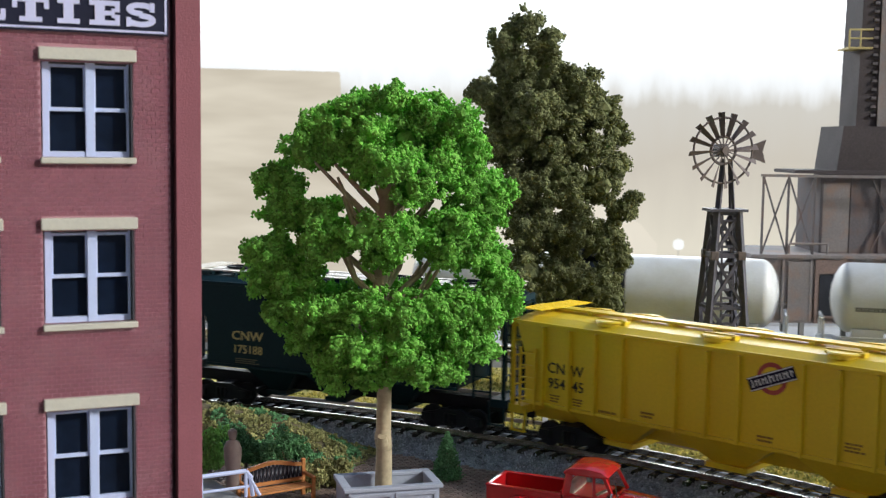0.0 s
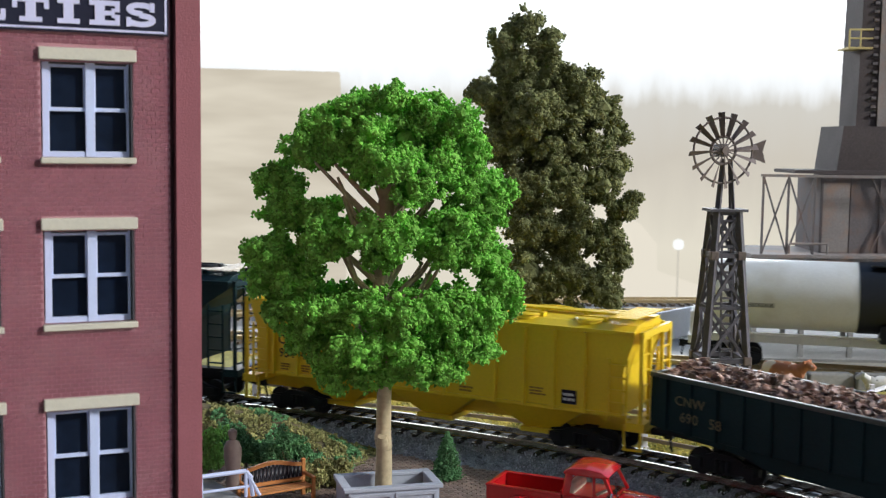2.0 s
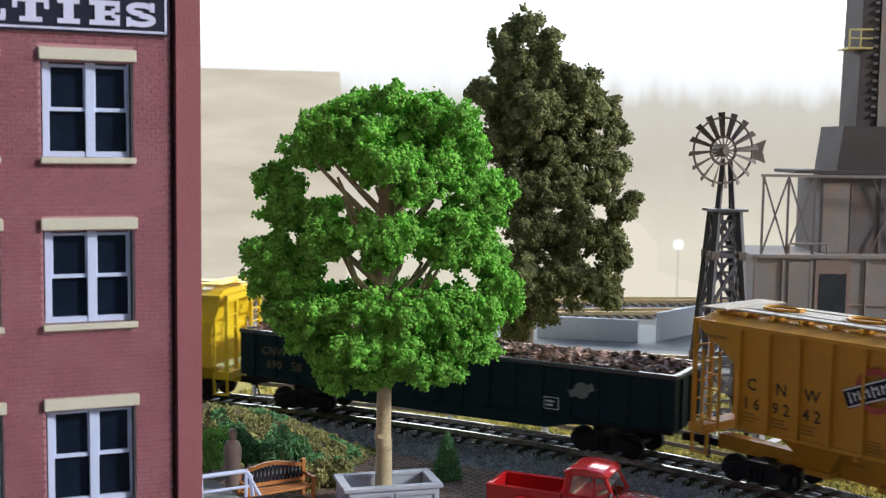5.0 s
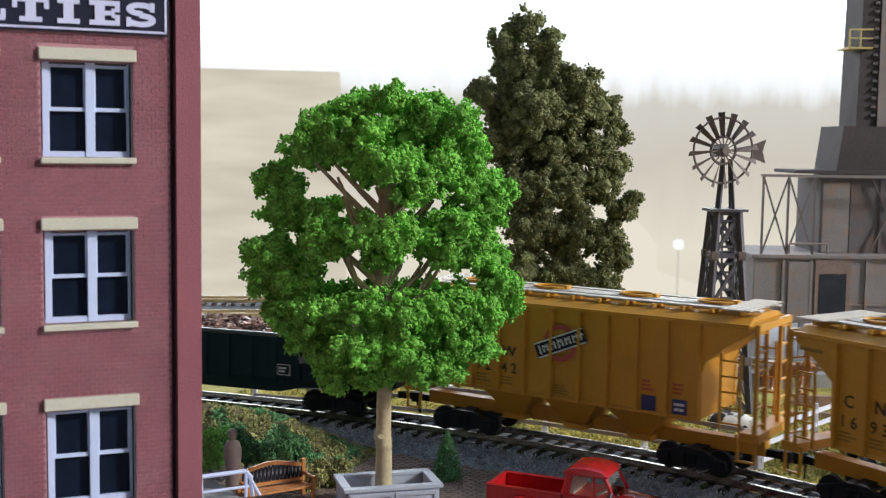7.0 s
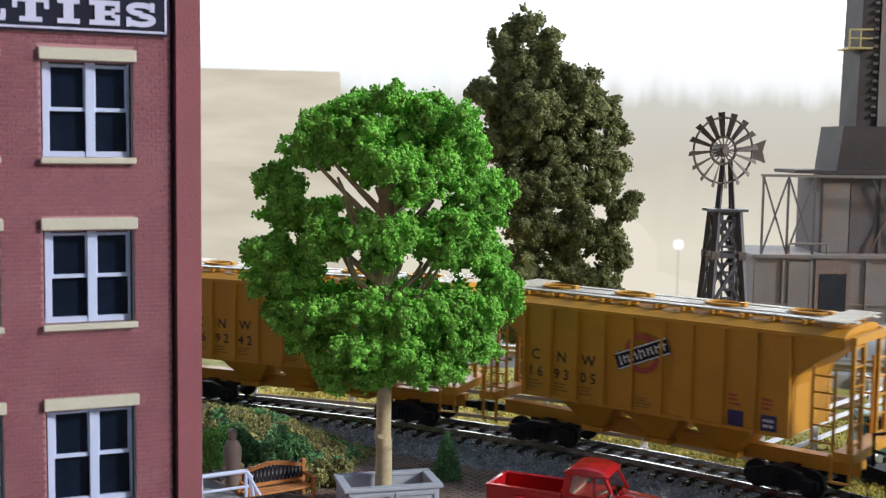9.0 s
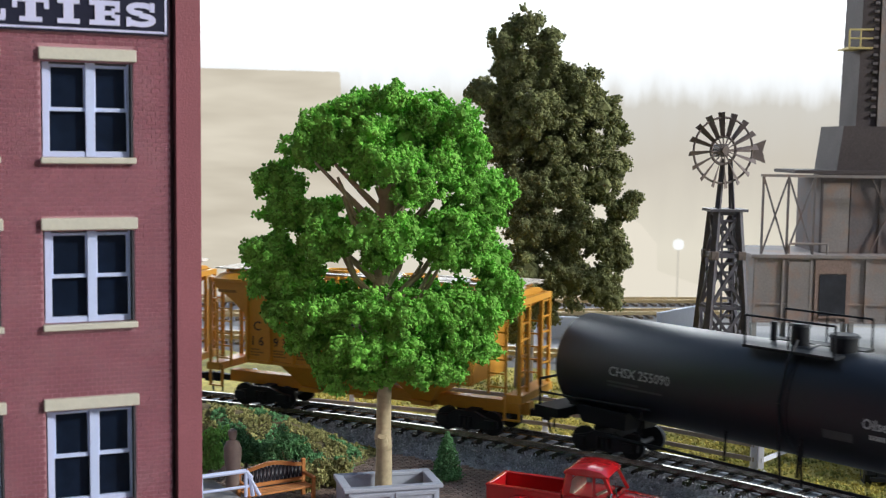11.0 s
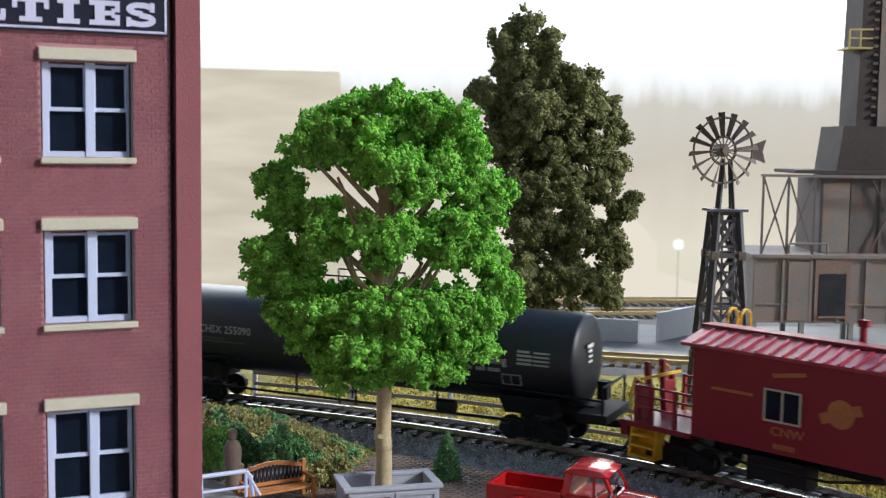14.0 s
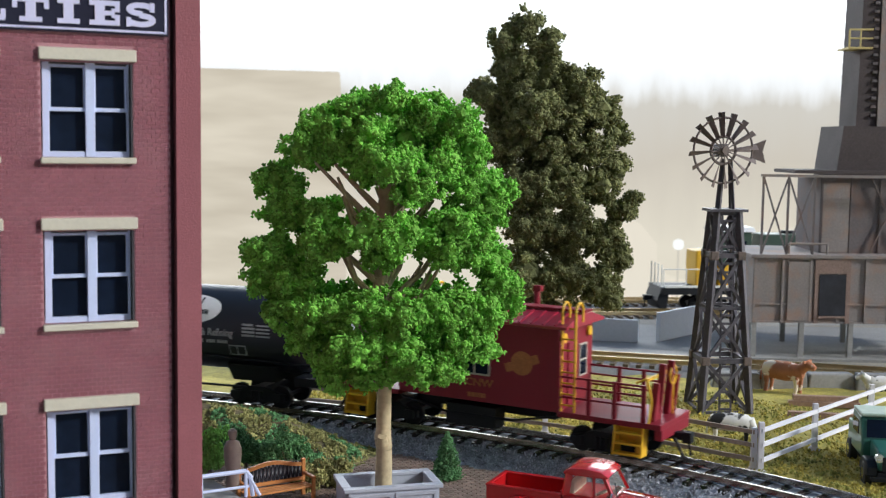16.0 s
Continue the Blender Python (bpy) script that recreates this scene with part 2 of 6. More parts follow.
def part(name, mb, material, parent, label="", smooth=False, bevel=0.0, at=None):
    ob = new(name, mb.mesh(name, material, smooth, bevel))
    ob.parent = parent
    if at is not None:
        ob.matrix_basis = at
    return tagged(ob, label)


def share(name, me, parent, at):
    ob = new(name, me)
    ob.parent = parent
    ob.matrix_basis = at
    return ob


def solo(name, mb, material, label, category, group="", kind="", smooth=False, bevel=0.0, at=None):
    ob = new(name, mb.mesh(name, material, smooth, bevel))
    if at is not None:
        ob.matrix_basis = at
    return tagged(ob, label, category, group, kind)


def thing(name, label, category, at=None, group="", kind=""):
    ob = new(name)
    ob.empty_display_size = 0.01
    if at is not None:
        ob.matrix_basis = at
    return tagged(ob, label, category, group, kind)


def at(x, y, z=0.0, rz=0.0, rx=0.0, ry=0.0):
    return pose(x * U, y * U, z * U, rx, ry, rz)


def text_mb(words, size, bold=0.0, width=1.0, depth=0.12):
    """Lettering in the built-in font as flat solid letters in the xz plane facing -y, centred."""
    cu = bpy.data.curves.new("lettering", "FONT")
    cu.body, cu.size, cu.align_x, cu.align_y = words, size, "CENTER", "CENTER"
    cu.offset, cu.extrude, cu.resolution_u = bold, depth, 2
    ob = bpy.data.objects.new("lettering", cu)
    scene.collection.objects.link(ob)
    me = bpy.data.meshes.new_from_object(ob.evaluated_get(bpy.context.evaluated_depsgraph_get()))
    mb = Mb()
    mb.add([(v.co.x * width, -v.co.z, v.co.y) for v in me.vertices], [tuple(p.vertices) for p in me.polygons])
    bpy.data.objects.remove(ob)
    bpy.data.curves.remove(cu)
    bpy.data.meshes.remove(me)
    return mb


def shifted(mb, x=0, y=0, z=0, ry=0.0):
    c, s = math.cos(radians(ry)), math.sin(radians(ry))
    mb.v = [(a * c + d * s + x, b + y, -a * s + d * c + z) for a, b, d in mb.v]
    return mb


OCT_V = [(1, 0, 0), (0, 1, 0), (-1, 0, 0), (0, -1, 0), (0, 0, 1), (0, 0, -1)]
OCT_F = [(0, 1, 4), (1, 2, 4), (2, 3, 4), (3, 0, 4), (1, 0, 5), (2, 1, 5), (3, 2, 5), (0, 3, 5)]


def crumb(mb, c, r, rng):
    """One crumb of ground foam: a lumpy, stretched little solid."""
    q = Euler((rng.uniform(0, 6.3), rng.uniform(0, 6.3), rng.uniform(0, 6.3))).to_matrix()
    sc = Vector((rng.uniform(0.6, 1.3), rng.uniform(0.6, 1.3), rng.uniform(0.5, 1.1)))
    vs = [Vector(c) + q @ Vector((p[0] * sc.x, p[1] * sc.y, p[2] * sc.z)) * r * rng.uniform(0.5, 1.6) for p in OCT_V]
    mb.add(vs, OCT_F)


def foliage(mb, blobs, per, size, rng):
    """Crumbs heaped on the outsides of uneven clumps: blobs are (x, y, z, radius)."""
    for x, y, z, rad in blobs:
        subs = []
        for _ in range(int(9 + rad * 0.8)):
            d = Vector((rng.gauss(0, 1), rng.gauss(0, 1), rng.gauss(0, 0.8))).normalized()
            subs.append((Vector((x, y, z)) + d * rad * rng.uniform(0.35, 0.8), rad * rng.uniform(0.26, 0.45)))
        for c, r in subs:
            for _ in range(int(per * r * r)):
                d = Vector((rng.gauss(0, 1), rng.gauss(0, 1), rng.gauss(0, 1))).normalized()
                crumb(mb, c + d * r * rng.uniform(0.75, 1.12), size * rng.uniform(0.55, 1.25), rng)


# ---- the track's line: distance s to the right of the middle of the view ----
Y0, TH0, K1, K2 = 478.5, radians(-27.62), -1.5642e-3, -6.1908e-6
S_LO, S_HI = -250.0, 300.0


def heading(s):
    s = max(S_LO, min(S_HI, s))
    return TH0 + K1 * s + K2 * s * s / 2


LINE = {}
for sign in (1, -1):
    px, py = 0.0, Y0
    LINE[0] = (px, py)
    for i in range(0, 2600):
        a = heading(sign * (i + 0.5))
        px, py = px + sign * math.cos(a), py + sign * math.sin(a)
        LINE[sign * (i + 1)] = (px, py)


def on_line(s, lat=0.0):
    """Point of the track at s; lat runs towards the viewer."""
    i = math.floor(s)
    (x0, y0), (x1, y1) = LINE[i], LINE[i + 1]
    k, a = s - i, heading(s)
    return x0 + (x1 - x0) * k + math.sin(a) * lat, y0 + (y1 - y0) * k - math.cos(a) * lat

# ---- backdrop: the yard seen through the window, its daylight put in as emission ----
def backdrop_mat():
    m = bpy.data.materials.new("glowing_yard")
    m.use_nodes = True
    nt = m.node_tree
    N, L = nt.nodes, nt.links
    N.remove(N["Principled BSDF"])
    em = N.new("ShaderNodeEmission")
    tc, sep = N.new("ShaderNodeTexCoord"), N.new("ShaderNodeSeparateXYZ")
    L.new(tc.outputs["Object"], sep.inputs[0])
    tex = N.new("ShaderNodeTexNoise")
    tex.inputs["Scale"].default_value, tex.inputs["Detail"].default_value = 4.0, 6
    wave = N.new("ShaderNodeTexNoise")
    wave.inputs["Scale"].default_value, wave.inputs["Detail"].default_value = 1.6, 2
    stretch = N.new("ShaderNodeMapping")
    stretch.inputs["Scale"].default_value = (3.2, 1.0, 0.9)
    L.new(tc.outputs["Object"], stretch.inputs["Vector"])
    L.new(stretch.outputs["Vector"], tex.inputs["Vector"])
    L.new(tc.outputs["Object"], wave.inputs["Vector"])
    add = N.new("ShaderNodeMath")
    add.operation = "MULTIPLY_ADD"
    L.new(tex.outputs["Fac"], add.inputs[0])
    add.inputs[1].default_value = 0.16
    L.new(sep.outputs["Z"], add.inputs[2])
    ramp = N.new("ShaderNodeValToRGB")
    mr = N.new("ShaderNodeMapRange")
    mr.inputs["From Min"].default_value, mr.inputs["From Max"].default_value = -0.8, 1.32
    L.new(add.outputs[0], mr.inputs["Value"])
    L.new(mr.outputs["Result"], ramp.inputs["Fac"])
    # emission rises with height; the unseen top backlights the layout and feeds glints
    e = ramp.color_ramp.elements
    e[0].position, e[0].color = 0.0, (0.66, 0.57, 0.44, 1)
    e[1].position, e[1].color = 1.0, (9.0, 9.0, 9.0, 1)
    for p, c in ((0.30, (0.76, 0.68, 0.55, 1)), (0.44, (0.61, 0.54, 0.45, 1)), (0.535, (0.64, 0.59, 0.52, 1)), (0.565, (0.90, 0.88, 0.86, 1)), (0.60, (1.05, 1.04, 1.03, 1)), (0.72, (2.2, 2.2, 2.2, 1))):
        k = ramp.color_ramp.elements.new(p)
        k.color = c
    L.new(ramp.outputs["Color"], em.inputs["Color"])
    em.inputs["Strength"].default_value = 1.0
    L.new(em.outputs["Emission"], N["Material Output"].inputs["Surface"])
    return m


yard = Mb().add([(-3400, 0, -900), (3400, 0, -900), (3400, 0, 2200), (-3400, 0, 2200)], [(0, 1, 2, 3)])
solo("backdrop", yard, backdrop_mat(), "self-glowing sheet of hazy winter yard and pale sky outside the window", "backdrop", kind="structure", at=at(0, 4200, 0))

hill = Mb().add([(-3400, 0, -900), (-330, 0, -900), (-352, 0, 120), (-368, 0, 352), (-376, 0, 355), (-560, 0, 357), (-900, 0, 362), (-3400, 0, 420)], [(0, 1, 2, 3, 4, 5, 6, 7)])
# the hill's daylight is painted: plain emission, mottled by noise
hm = bpy.data.materials.new("glow_hill")
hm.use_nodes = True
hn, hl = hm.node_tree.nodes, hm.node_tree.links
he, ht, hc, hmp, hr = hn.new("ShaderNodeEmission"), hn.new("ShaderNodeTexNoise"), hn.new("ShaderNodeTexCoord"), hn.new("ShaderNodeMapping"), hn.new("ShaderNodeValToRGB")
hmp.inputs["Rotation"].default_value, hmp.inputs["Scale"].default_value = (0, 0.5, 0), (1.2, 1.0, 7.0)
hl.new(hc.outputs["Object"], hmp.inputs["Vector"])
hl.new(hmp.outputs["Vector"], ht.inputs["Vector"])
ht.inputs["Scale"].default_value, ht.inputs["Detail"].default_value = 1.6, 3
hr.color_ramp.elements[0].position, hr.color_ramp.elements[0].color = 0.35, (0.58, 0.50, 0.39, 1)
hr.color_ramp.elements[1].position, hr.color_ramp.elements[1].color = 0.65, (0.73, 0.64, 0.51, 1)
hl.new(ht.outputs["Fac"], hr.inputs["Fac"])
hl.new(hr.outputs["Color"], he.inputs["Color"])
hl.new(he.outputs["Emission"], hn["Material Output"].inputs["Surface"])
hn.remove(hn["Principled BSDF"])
solo("backdrop_hill", hill, hm, "self-glowing pale tan winter hillside beyond the window", "backdrop", kind="structure", at=at(0, 4170, 0))



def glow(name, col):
    """A far surface outside whose sunlit look is put in as emission, over-bright as the yard is."""
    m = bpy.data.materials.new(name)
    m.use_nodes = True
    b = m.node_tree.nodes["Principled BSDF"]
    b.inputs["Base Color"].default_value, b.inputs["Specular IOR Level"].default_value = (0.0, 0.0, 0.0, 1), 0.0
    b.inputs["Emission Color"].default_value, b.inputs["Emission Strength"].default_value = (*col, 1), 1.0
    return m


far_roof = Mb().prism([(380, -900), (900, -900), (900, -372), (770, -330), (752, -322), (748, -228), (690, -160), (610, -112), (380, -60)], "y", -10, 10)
solo("backdrop_house", far_roof, glow("glow_house", (0.80, 0.71, 0.58)), "pale house and drive far outside the window, glowing in place of sunlight", "backdrop", kind="structure", at=at(0, 4150, 0))
# globe and post glow evenly to stand in for daylight on them
yard_lamp = thing("yard_lamp", "white globe yard lamp on a thin post outside", "lamp", at(820, 4120, -950))
part("globe", Mb().lathe([(0.5, 702), (12, 705), (18, 712), (20, 722), (18, 732), (12, 739), (0.5, 742)], 20), glow("globe_glow", (0.98, 0.95, 0.90)), yard_lamp, smooth=True)
part("post", Mb().cyl((0, 0, 0), (0, 0, 702), 3.5, n=8), glow("post_glow", (0.62, 0.55, 0.45)), yard_lamp)

# ---- the room round the layout; walls and ceiling unseen, added to shape the light ----
M_ROOM = mat("room_paint", (0.36, 0.37, 0.39), 0.9, 0.05, 60, 0.05, big=2)
# near and left walls are added to block low sky from reflections and fill
solo("shade_wall_near", Mb().box((0, -1900, 300), (5200, 100, 2600)), M_ROOM, "unseen plain wall added to hold back sky light", "wall", kind="structure")
solo("shade_wall_left", Mb().box((-2600, 900, 300), (100, 5500, 2600)), M_ROOM, "unseen plain wall added to hold back sky light", "wall", kind="structure")
# added out of view so its edge keeps most sun off the brick building
solo("shade_wall_right", Mb().box((2600, -1375, 300), (100, 1150, 2600)), M_ROOM, "unseen wall added to shade the brick building from the sun", "wall", kind="structure")
# covers only the near side, added to darken faces turned to the camera
solo("ceiling", Mb().box((-875, -800, 1350), (3550, 2300, 60)), M_ROOM, "unseen ceiling over the near half, added to cut sky fill", "ceiling", kind="structure")
solo("floor", Mb().box((400, 1000, -1000), (7000, 5800, 100)), mat("room_floor", (0.22, 0.17, 0.12), 0.6, 0.1, 40, 0.05, big=2), "brown wooden room floor", "floor", kind="structure")

# ---- ground ----
G = -8.3
solo("ground", Mb().box((400, 165, G - 7.05), (2800, 1530, 14)), M_TABLE, "grey-brown painted layout tabletop", "ground", kind="structure")

T2A, T2D = Vector((55.4, 653.0)), Vector((0.970, -0.243))   # second track: a point of it and its direction
T3A, T3D = Vector((107.8, 817.0)), Vector((0.992, 0.125))    # third track
T4A, T4D = Vector((108.0, 880.0)), Vector((0.996, 0.09))


def strip(mb, rows):
    """A sheet through rows of points."""
    n = len(rows[0])
    mb.add([p for r in rows for p in r], [(i * n + j, i * n + j + 1, (i + 1) * n + j + 1, (i + 1) * n + j) for i in range(len(rows) - 1) for j in range(n - 1)])
    return mb


def grass_field():
    rows = []
    for s in range(-250, 301, 6):
        x, y = on_line(s, -22)
        far = T2A + T2D * ((x - T2A.x) / T2D.x + (60 if s > 120 else 0))
        fx, fy = far.x, far.y - 20
        row = []
        for k in range(31):
            u = k / 30
            px, py = x + (fx - x) * u, y + (fy - y) * u
            h = noise.noise(Vector((px * 0.05, py * 0.05, 0))) * 1.4 + noise.noise(Vector((px * 0.3, py * 0.3, 3))) * 0.5
            row.append((px, py, G + 1.0 + max(h, -0.8)))
        rows.append(row)
    solo("grass", strip(Mb(), rows), M_GRASS, "yellow-green dry static grass meadow", "grass", kind="stuff", smooth=True)
    rng, mb = random.Random(5), Mb()
    dark = Mb()
    for _ in range(26000):
        s = rng.uniform(-120, 300)
        lat = -20 - 130 * rng.random() ** 1.4
        x, y = on_line(s, lat)
        k = noise.noise(Vector((x * 0.11, y * 0.11, 6))) + 0.5 * noise.noise(Vector((x * 0.35, y * 0.35, 1)))
        crumb(dark if k > 0.2 else mb, (x, y, G + 0.9 + rng.random() * 1.3 + max(0.0, k) * 1.2), rng.uniform(0.3, 0.85), rng)
    solo("grass_tufts_dark", dark, M_TUFTD, "darker olive clumps of foam turf", "grass", kind="stuff")
    solo("grass_tufts", mb, M_TUFT, "tufts of dry yellow-green foam turf", "grass", kind="stuff")


grass_field()


def pavement():
    """Brown paved lot before the track, of small pavers laid in rows."""
    mb = Mb()
    for i in range(-40, 52):
        for j in range(0, 72):
            x, y = i * 3.2 + (1.6 if j % 2 else 0), 326 + j * 2.4
            if y > 447 - 0.57 * max(x, -70):
                continue
            mb.box((x, y, G + 0.25), (2.9, 2.1, 0.5), taper=0.92)
    solo("pavement", mb, M_PAVE, "brown paved lot with small worn pavers", "pavement", kind="structure")


pavement()


def ballast(name, line, lo, hi, top, wide, foot, material, label):
    """A raised bed along a line."""
    rows = []
    n = int((hi - lo) / 4)
    for i in range(n + 1):
        s = lo + (hi - lo) * i / n
        row = []
        for lat, z in ((-foot, G), (-(foot + wide) / 2, (G + top) / 2), (-wide, top - 0.5), (-wide * 0.55, top), (wide * 0.55, top), (wide, top - 0.5), ((foot + wide) / 2, (G + top) / 2 - 0.2), (foot, G)):
            x, y = line(s, lat)
            j = noise.noise(Vector((x * 0.35, y * 0.35, 1))) * 0.5
            row.append((x, y, z + j))
        rows.append(row)
    return solo(name, strip(Mb(), rows), material, label, "roadbed", kind="structure", smooth=True)


ballast("roadbed_main", on_line, -420, 420, -3.2, 15, 27, M_BALLAST, "grey granite ballast under the curved main track")


def line2(s, lat=0.0):
    p = T2A + T2D * s + Vector((T2D.y, -T2D.x)) * lat
    return p.x, p.y


def line3(s, lat=0.0):
    p = T3A + T3D * s + Vector((T3D.y, -T3D.x)) * lat
    return p.x, p.y


def line4(s, lat=0.0):
    p = T4A + T4D * s + Vector((T4D.y, -T4D.x)) * lat
    return p.x, p.y


def grains():
    rng, mb = random.Random(8), Mb()
    for _ in range(7500):
        s, lat = rng.uniform(-150, 260), rng.uniform(9, 27.5)
        x, y = on_line(s, lat)
        z = -3.2 if lat < 15 else -3.4 + (G + 3.4) * (lat - 15) / 12
        crumb(mb, (x, y, z + 0.1), rng.uniform(0.28, 0.62), rng)
    solo("ballast_stones", mb, M_BALLASTG, "loose grey crushed stone on the track shoulder", "gravel", kind="stuff")


grains()


def rail_track(name, line, lo, hi, tie_mat, rail_mat, label, single):
    tr = thing(name, label, "track")
    for k, lat in enumerate((-7.8, 7.8)):
        mb = Mb()
        n = int((hi - lo) / 8)
        rows = []
        for i in range(n + 1):
            s = lo + (hi - lo) * i / n
            row = []
            for dl, z in ((-1.0, -2.4), (-0.35, -2.0), (-0.3, -0.8), (-0.45, -0.65), (-0.45, 0.0), (0.45, 0.0), (0.45, -0.65), (0.3, -0.8), (0.35, -2.0), (1.0, -2.4)):
                x, y = line(s, lat + dl)
                row.append((x, y, z))
            rows.append(row)
        part("rail", strip(mb, rows), rail_mat, tr)
    tie = Mb().box((0, 0, -3.3), (2.7, 30, 1.7), taper=0.94)
    for lat in (-7.8, 7.8):
        tie.box((0, lat - 1.5, -2.3), (1.6, 1.0, 0.5)).box((0, lat + 1.5, -2.3), (1.6, 1.0, 0.5))
    if single:
        me = tie.mesh("tie", tie_mat)
        s = lo + 2.0
        while s < hi:
            x, y = line(s)
            share("tie", me, tr, at(x, y, 0, math.degrees(heading(s))))
            s += 7.0
    else:
        mb = Mb()
        s = lo + 2.0
        while s < hi:
            x, y = line(s)
            x2, y2 = line(s + 1)
            m = Matrix.Rotation(math.atan2(y2 - y, x2 - x), 3, "Z")
            mb.box((x, y, -3.3), (2.7, 30, 1.7), m)
            s += 7.0
        tagged(part("ties", mb, tie_mat, tr), kind="stuff")
    return tr


rail_track("main_track", on_line, -420, 420, M_TIE, M_RAIL, "curved main track with steel rails on black plastic ties", True)
rail_track("second_track", line2, -500, 1500, M_TIEBROWN, M_RAILB, "brass-railed second track with brown ties", False)
rail_track("third_track", line3, -500, 900, M_TIEBROWN, M_RAILB, "brass-railed through track with brown ties beyond the apron", False)
rail_track("fourth_track", line4, -500, 900, M_TIEBROWN, M_RAILB, "brass-railed siding with brown ties beside the window", False)
for nm, ln in (("roadbed_second", line2), ("roadbed_third", line3), ("roadbed_fourth", line4)):
    ballast(nm, ln, -500, 900, -4.2, 16, 22, M_CONCRETE, "pale grey bed under a back track")


def apron():
    mb = Mb().prism([(-300, 690), (700, 660), (900, 798), (-300, 798)], "z", G - 0.5, G + 1.5)
    solo("service_road", mb, M_CONCRETE, "pale grey concrete apron between the back tracks", "road", kind="structure")
    for pts, hgt in ((((60, 738), (121, 724)), 14.0), (((134, 729), (170, 770)), 18.0)):
        (xa, ya), (xb, yb) = pts
        d = Vector((xb - xa, yb - ya, 0))
        m = d.to_track_quat("X", "Z").to_matrix()
        b = Mb().box(((xa + xb) / 2, (ya + yb) / 2, G + 1.5 + hgt / 2), (d.length, 3.0, hgt), m)
        solo("concrete_barrier", b, M_BARRIER, "pale blue-white concrete wall panel beside the back track", "barrier", group="barriers by the back track", bevel=0.3)
    k = Mb()
    for i in range(11):
        k.box((150 + i * 24, 597 - i * 1.0 + (i % 3) * 1.2, G + 4.0), (25, 8, 9 + (i % 2)), Matrix.Rotation(0.05 * (i % 3 - 1), 3, "Z"), taper=0.9)
    solo("stone_ledge", k, M_CONCRETE, "low grey stone retaining ledge before the back track", "wall", kind="structure", bevel=0.8)


apron()


# ---- brick building ----
WIN_Z = [(129.7, 110.2), (94.9, 75.6), (57.2, 36.7)]
WIN_X = [-23.45, -50.15, -76.85]
WIN_W = 18.4


def window(parent, x, top, bot):
    w = thing("window", "double-hung window pair with pale blue-grey painted frames", "")
    w.parent = parent
    z, h, d = (top + bot) / 2, top - bot, 1.5
    lo = x - WIN_W / 2

    def span(a, b, y, thick, zz, hh):
        fr.box((lo + (a + b) / 2, y + d, zz), (b - a, thick, hh))
    fr = Mb()
    span(0.42, 1.8, 0.75, 1.1, z, h - 0.02)
    span(8.95, 10.85, 0.55, 1.3, z, h - 0.06)
    span(17.35, 17.85, 0.79, 1.1, z, h - 0.04)
    span(0.35, 17.8, 0.83, 1.1, top - 0.75, 0.6)
    span(0.35, 17.8, 0.71, 1.1, bot + 0.6, 1.2)
    part("window_frame", fr, M_WINFRAME, w, bevel=0.08)
    for a, b in ((1.9, 8.95), (10.85, 17.35)):
        sx, sw = lo + (a + b) / 2, b - a
        sash = Mb().box((sx, 0.95 + d, z + 0.1), (sw + 0.2, 0.8, 0.8)).box((sx - sw / 2 + 0.15, 1.25 + d, z + h / 4), (0.3, 0.5, h / 2)).box((sx + sw / 2 - 0.15, 1.25 + d, z + h / 4), (0.3, 0.5, h / 2))
        part("sash", sash, M_WINFRAME, w, bevel=0.06)
        for dz in (h / 4, -h / 4):
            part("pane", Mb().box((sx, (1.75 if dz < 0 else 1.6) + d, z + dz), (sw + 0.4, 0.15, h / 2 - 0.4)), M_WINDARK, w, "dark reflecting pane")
    # dark strips for the shade at the right jamb and under the lintel
    part("jamb", Mb().box((lo + 18.25, 1.05, z), (0.5, 1.8, h - 0.1)).box((lo + 18.1, 2.6, z), (0.8, 0.6, h - 0.1)).box((lo + 9.2, 2.4, top - 0.2), (18.0, 1.0, 0.4)), M_JAMBSHADE, w, "window reveal strips coloured dark for the shade there")
    part("lintel", Mb().box((x + 0.12, -0.35, top + 1.55), (WIN_W + 1.0, 1.5, 2.5)), M_LINTEL, w, "cream cast stone lintel", bevel=0.2)
    part("sill", Mb().box((x + 0.1, -0.15, bot - 0.65), (WIN_W + 0.7, 2.5, 1.3)), M_LINTEL, w, "cream cast stone sill", bevel=0.2)


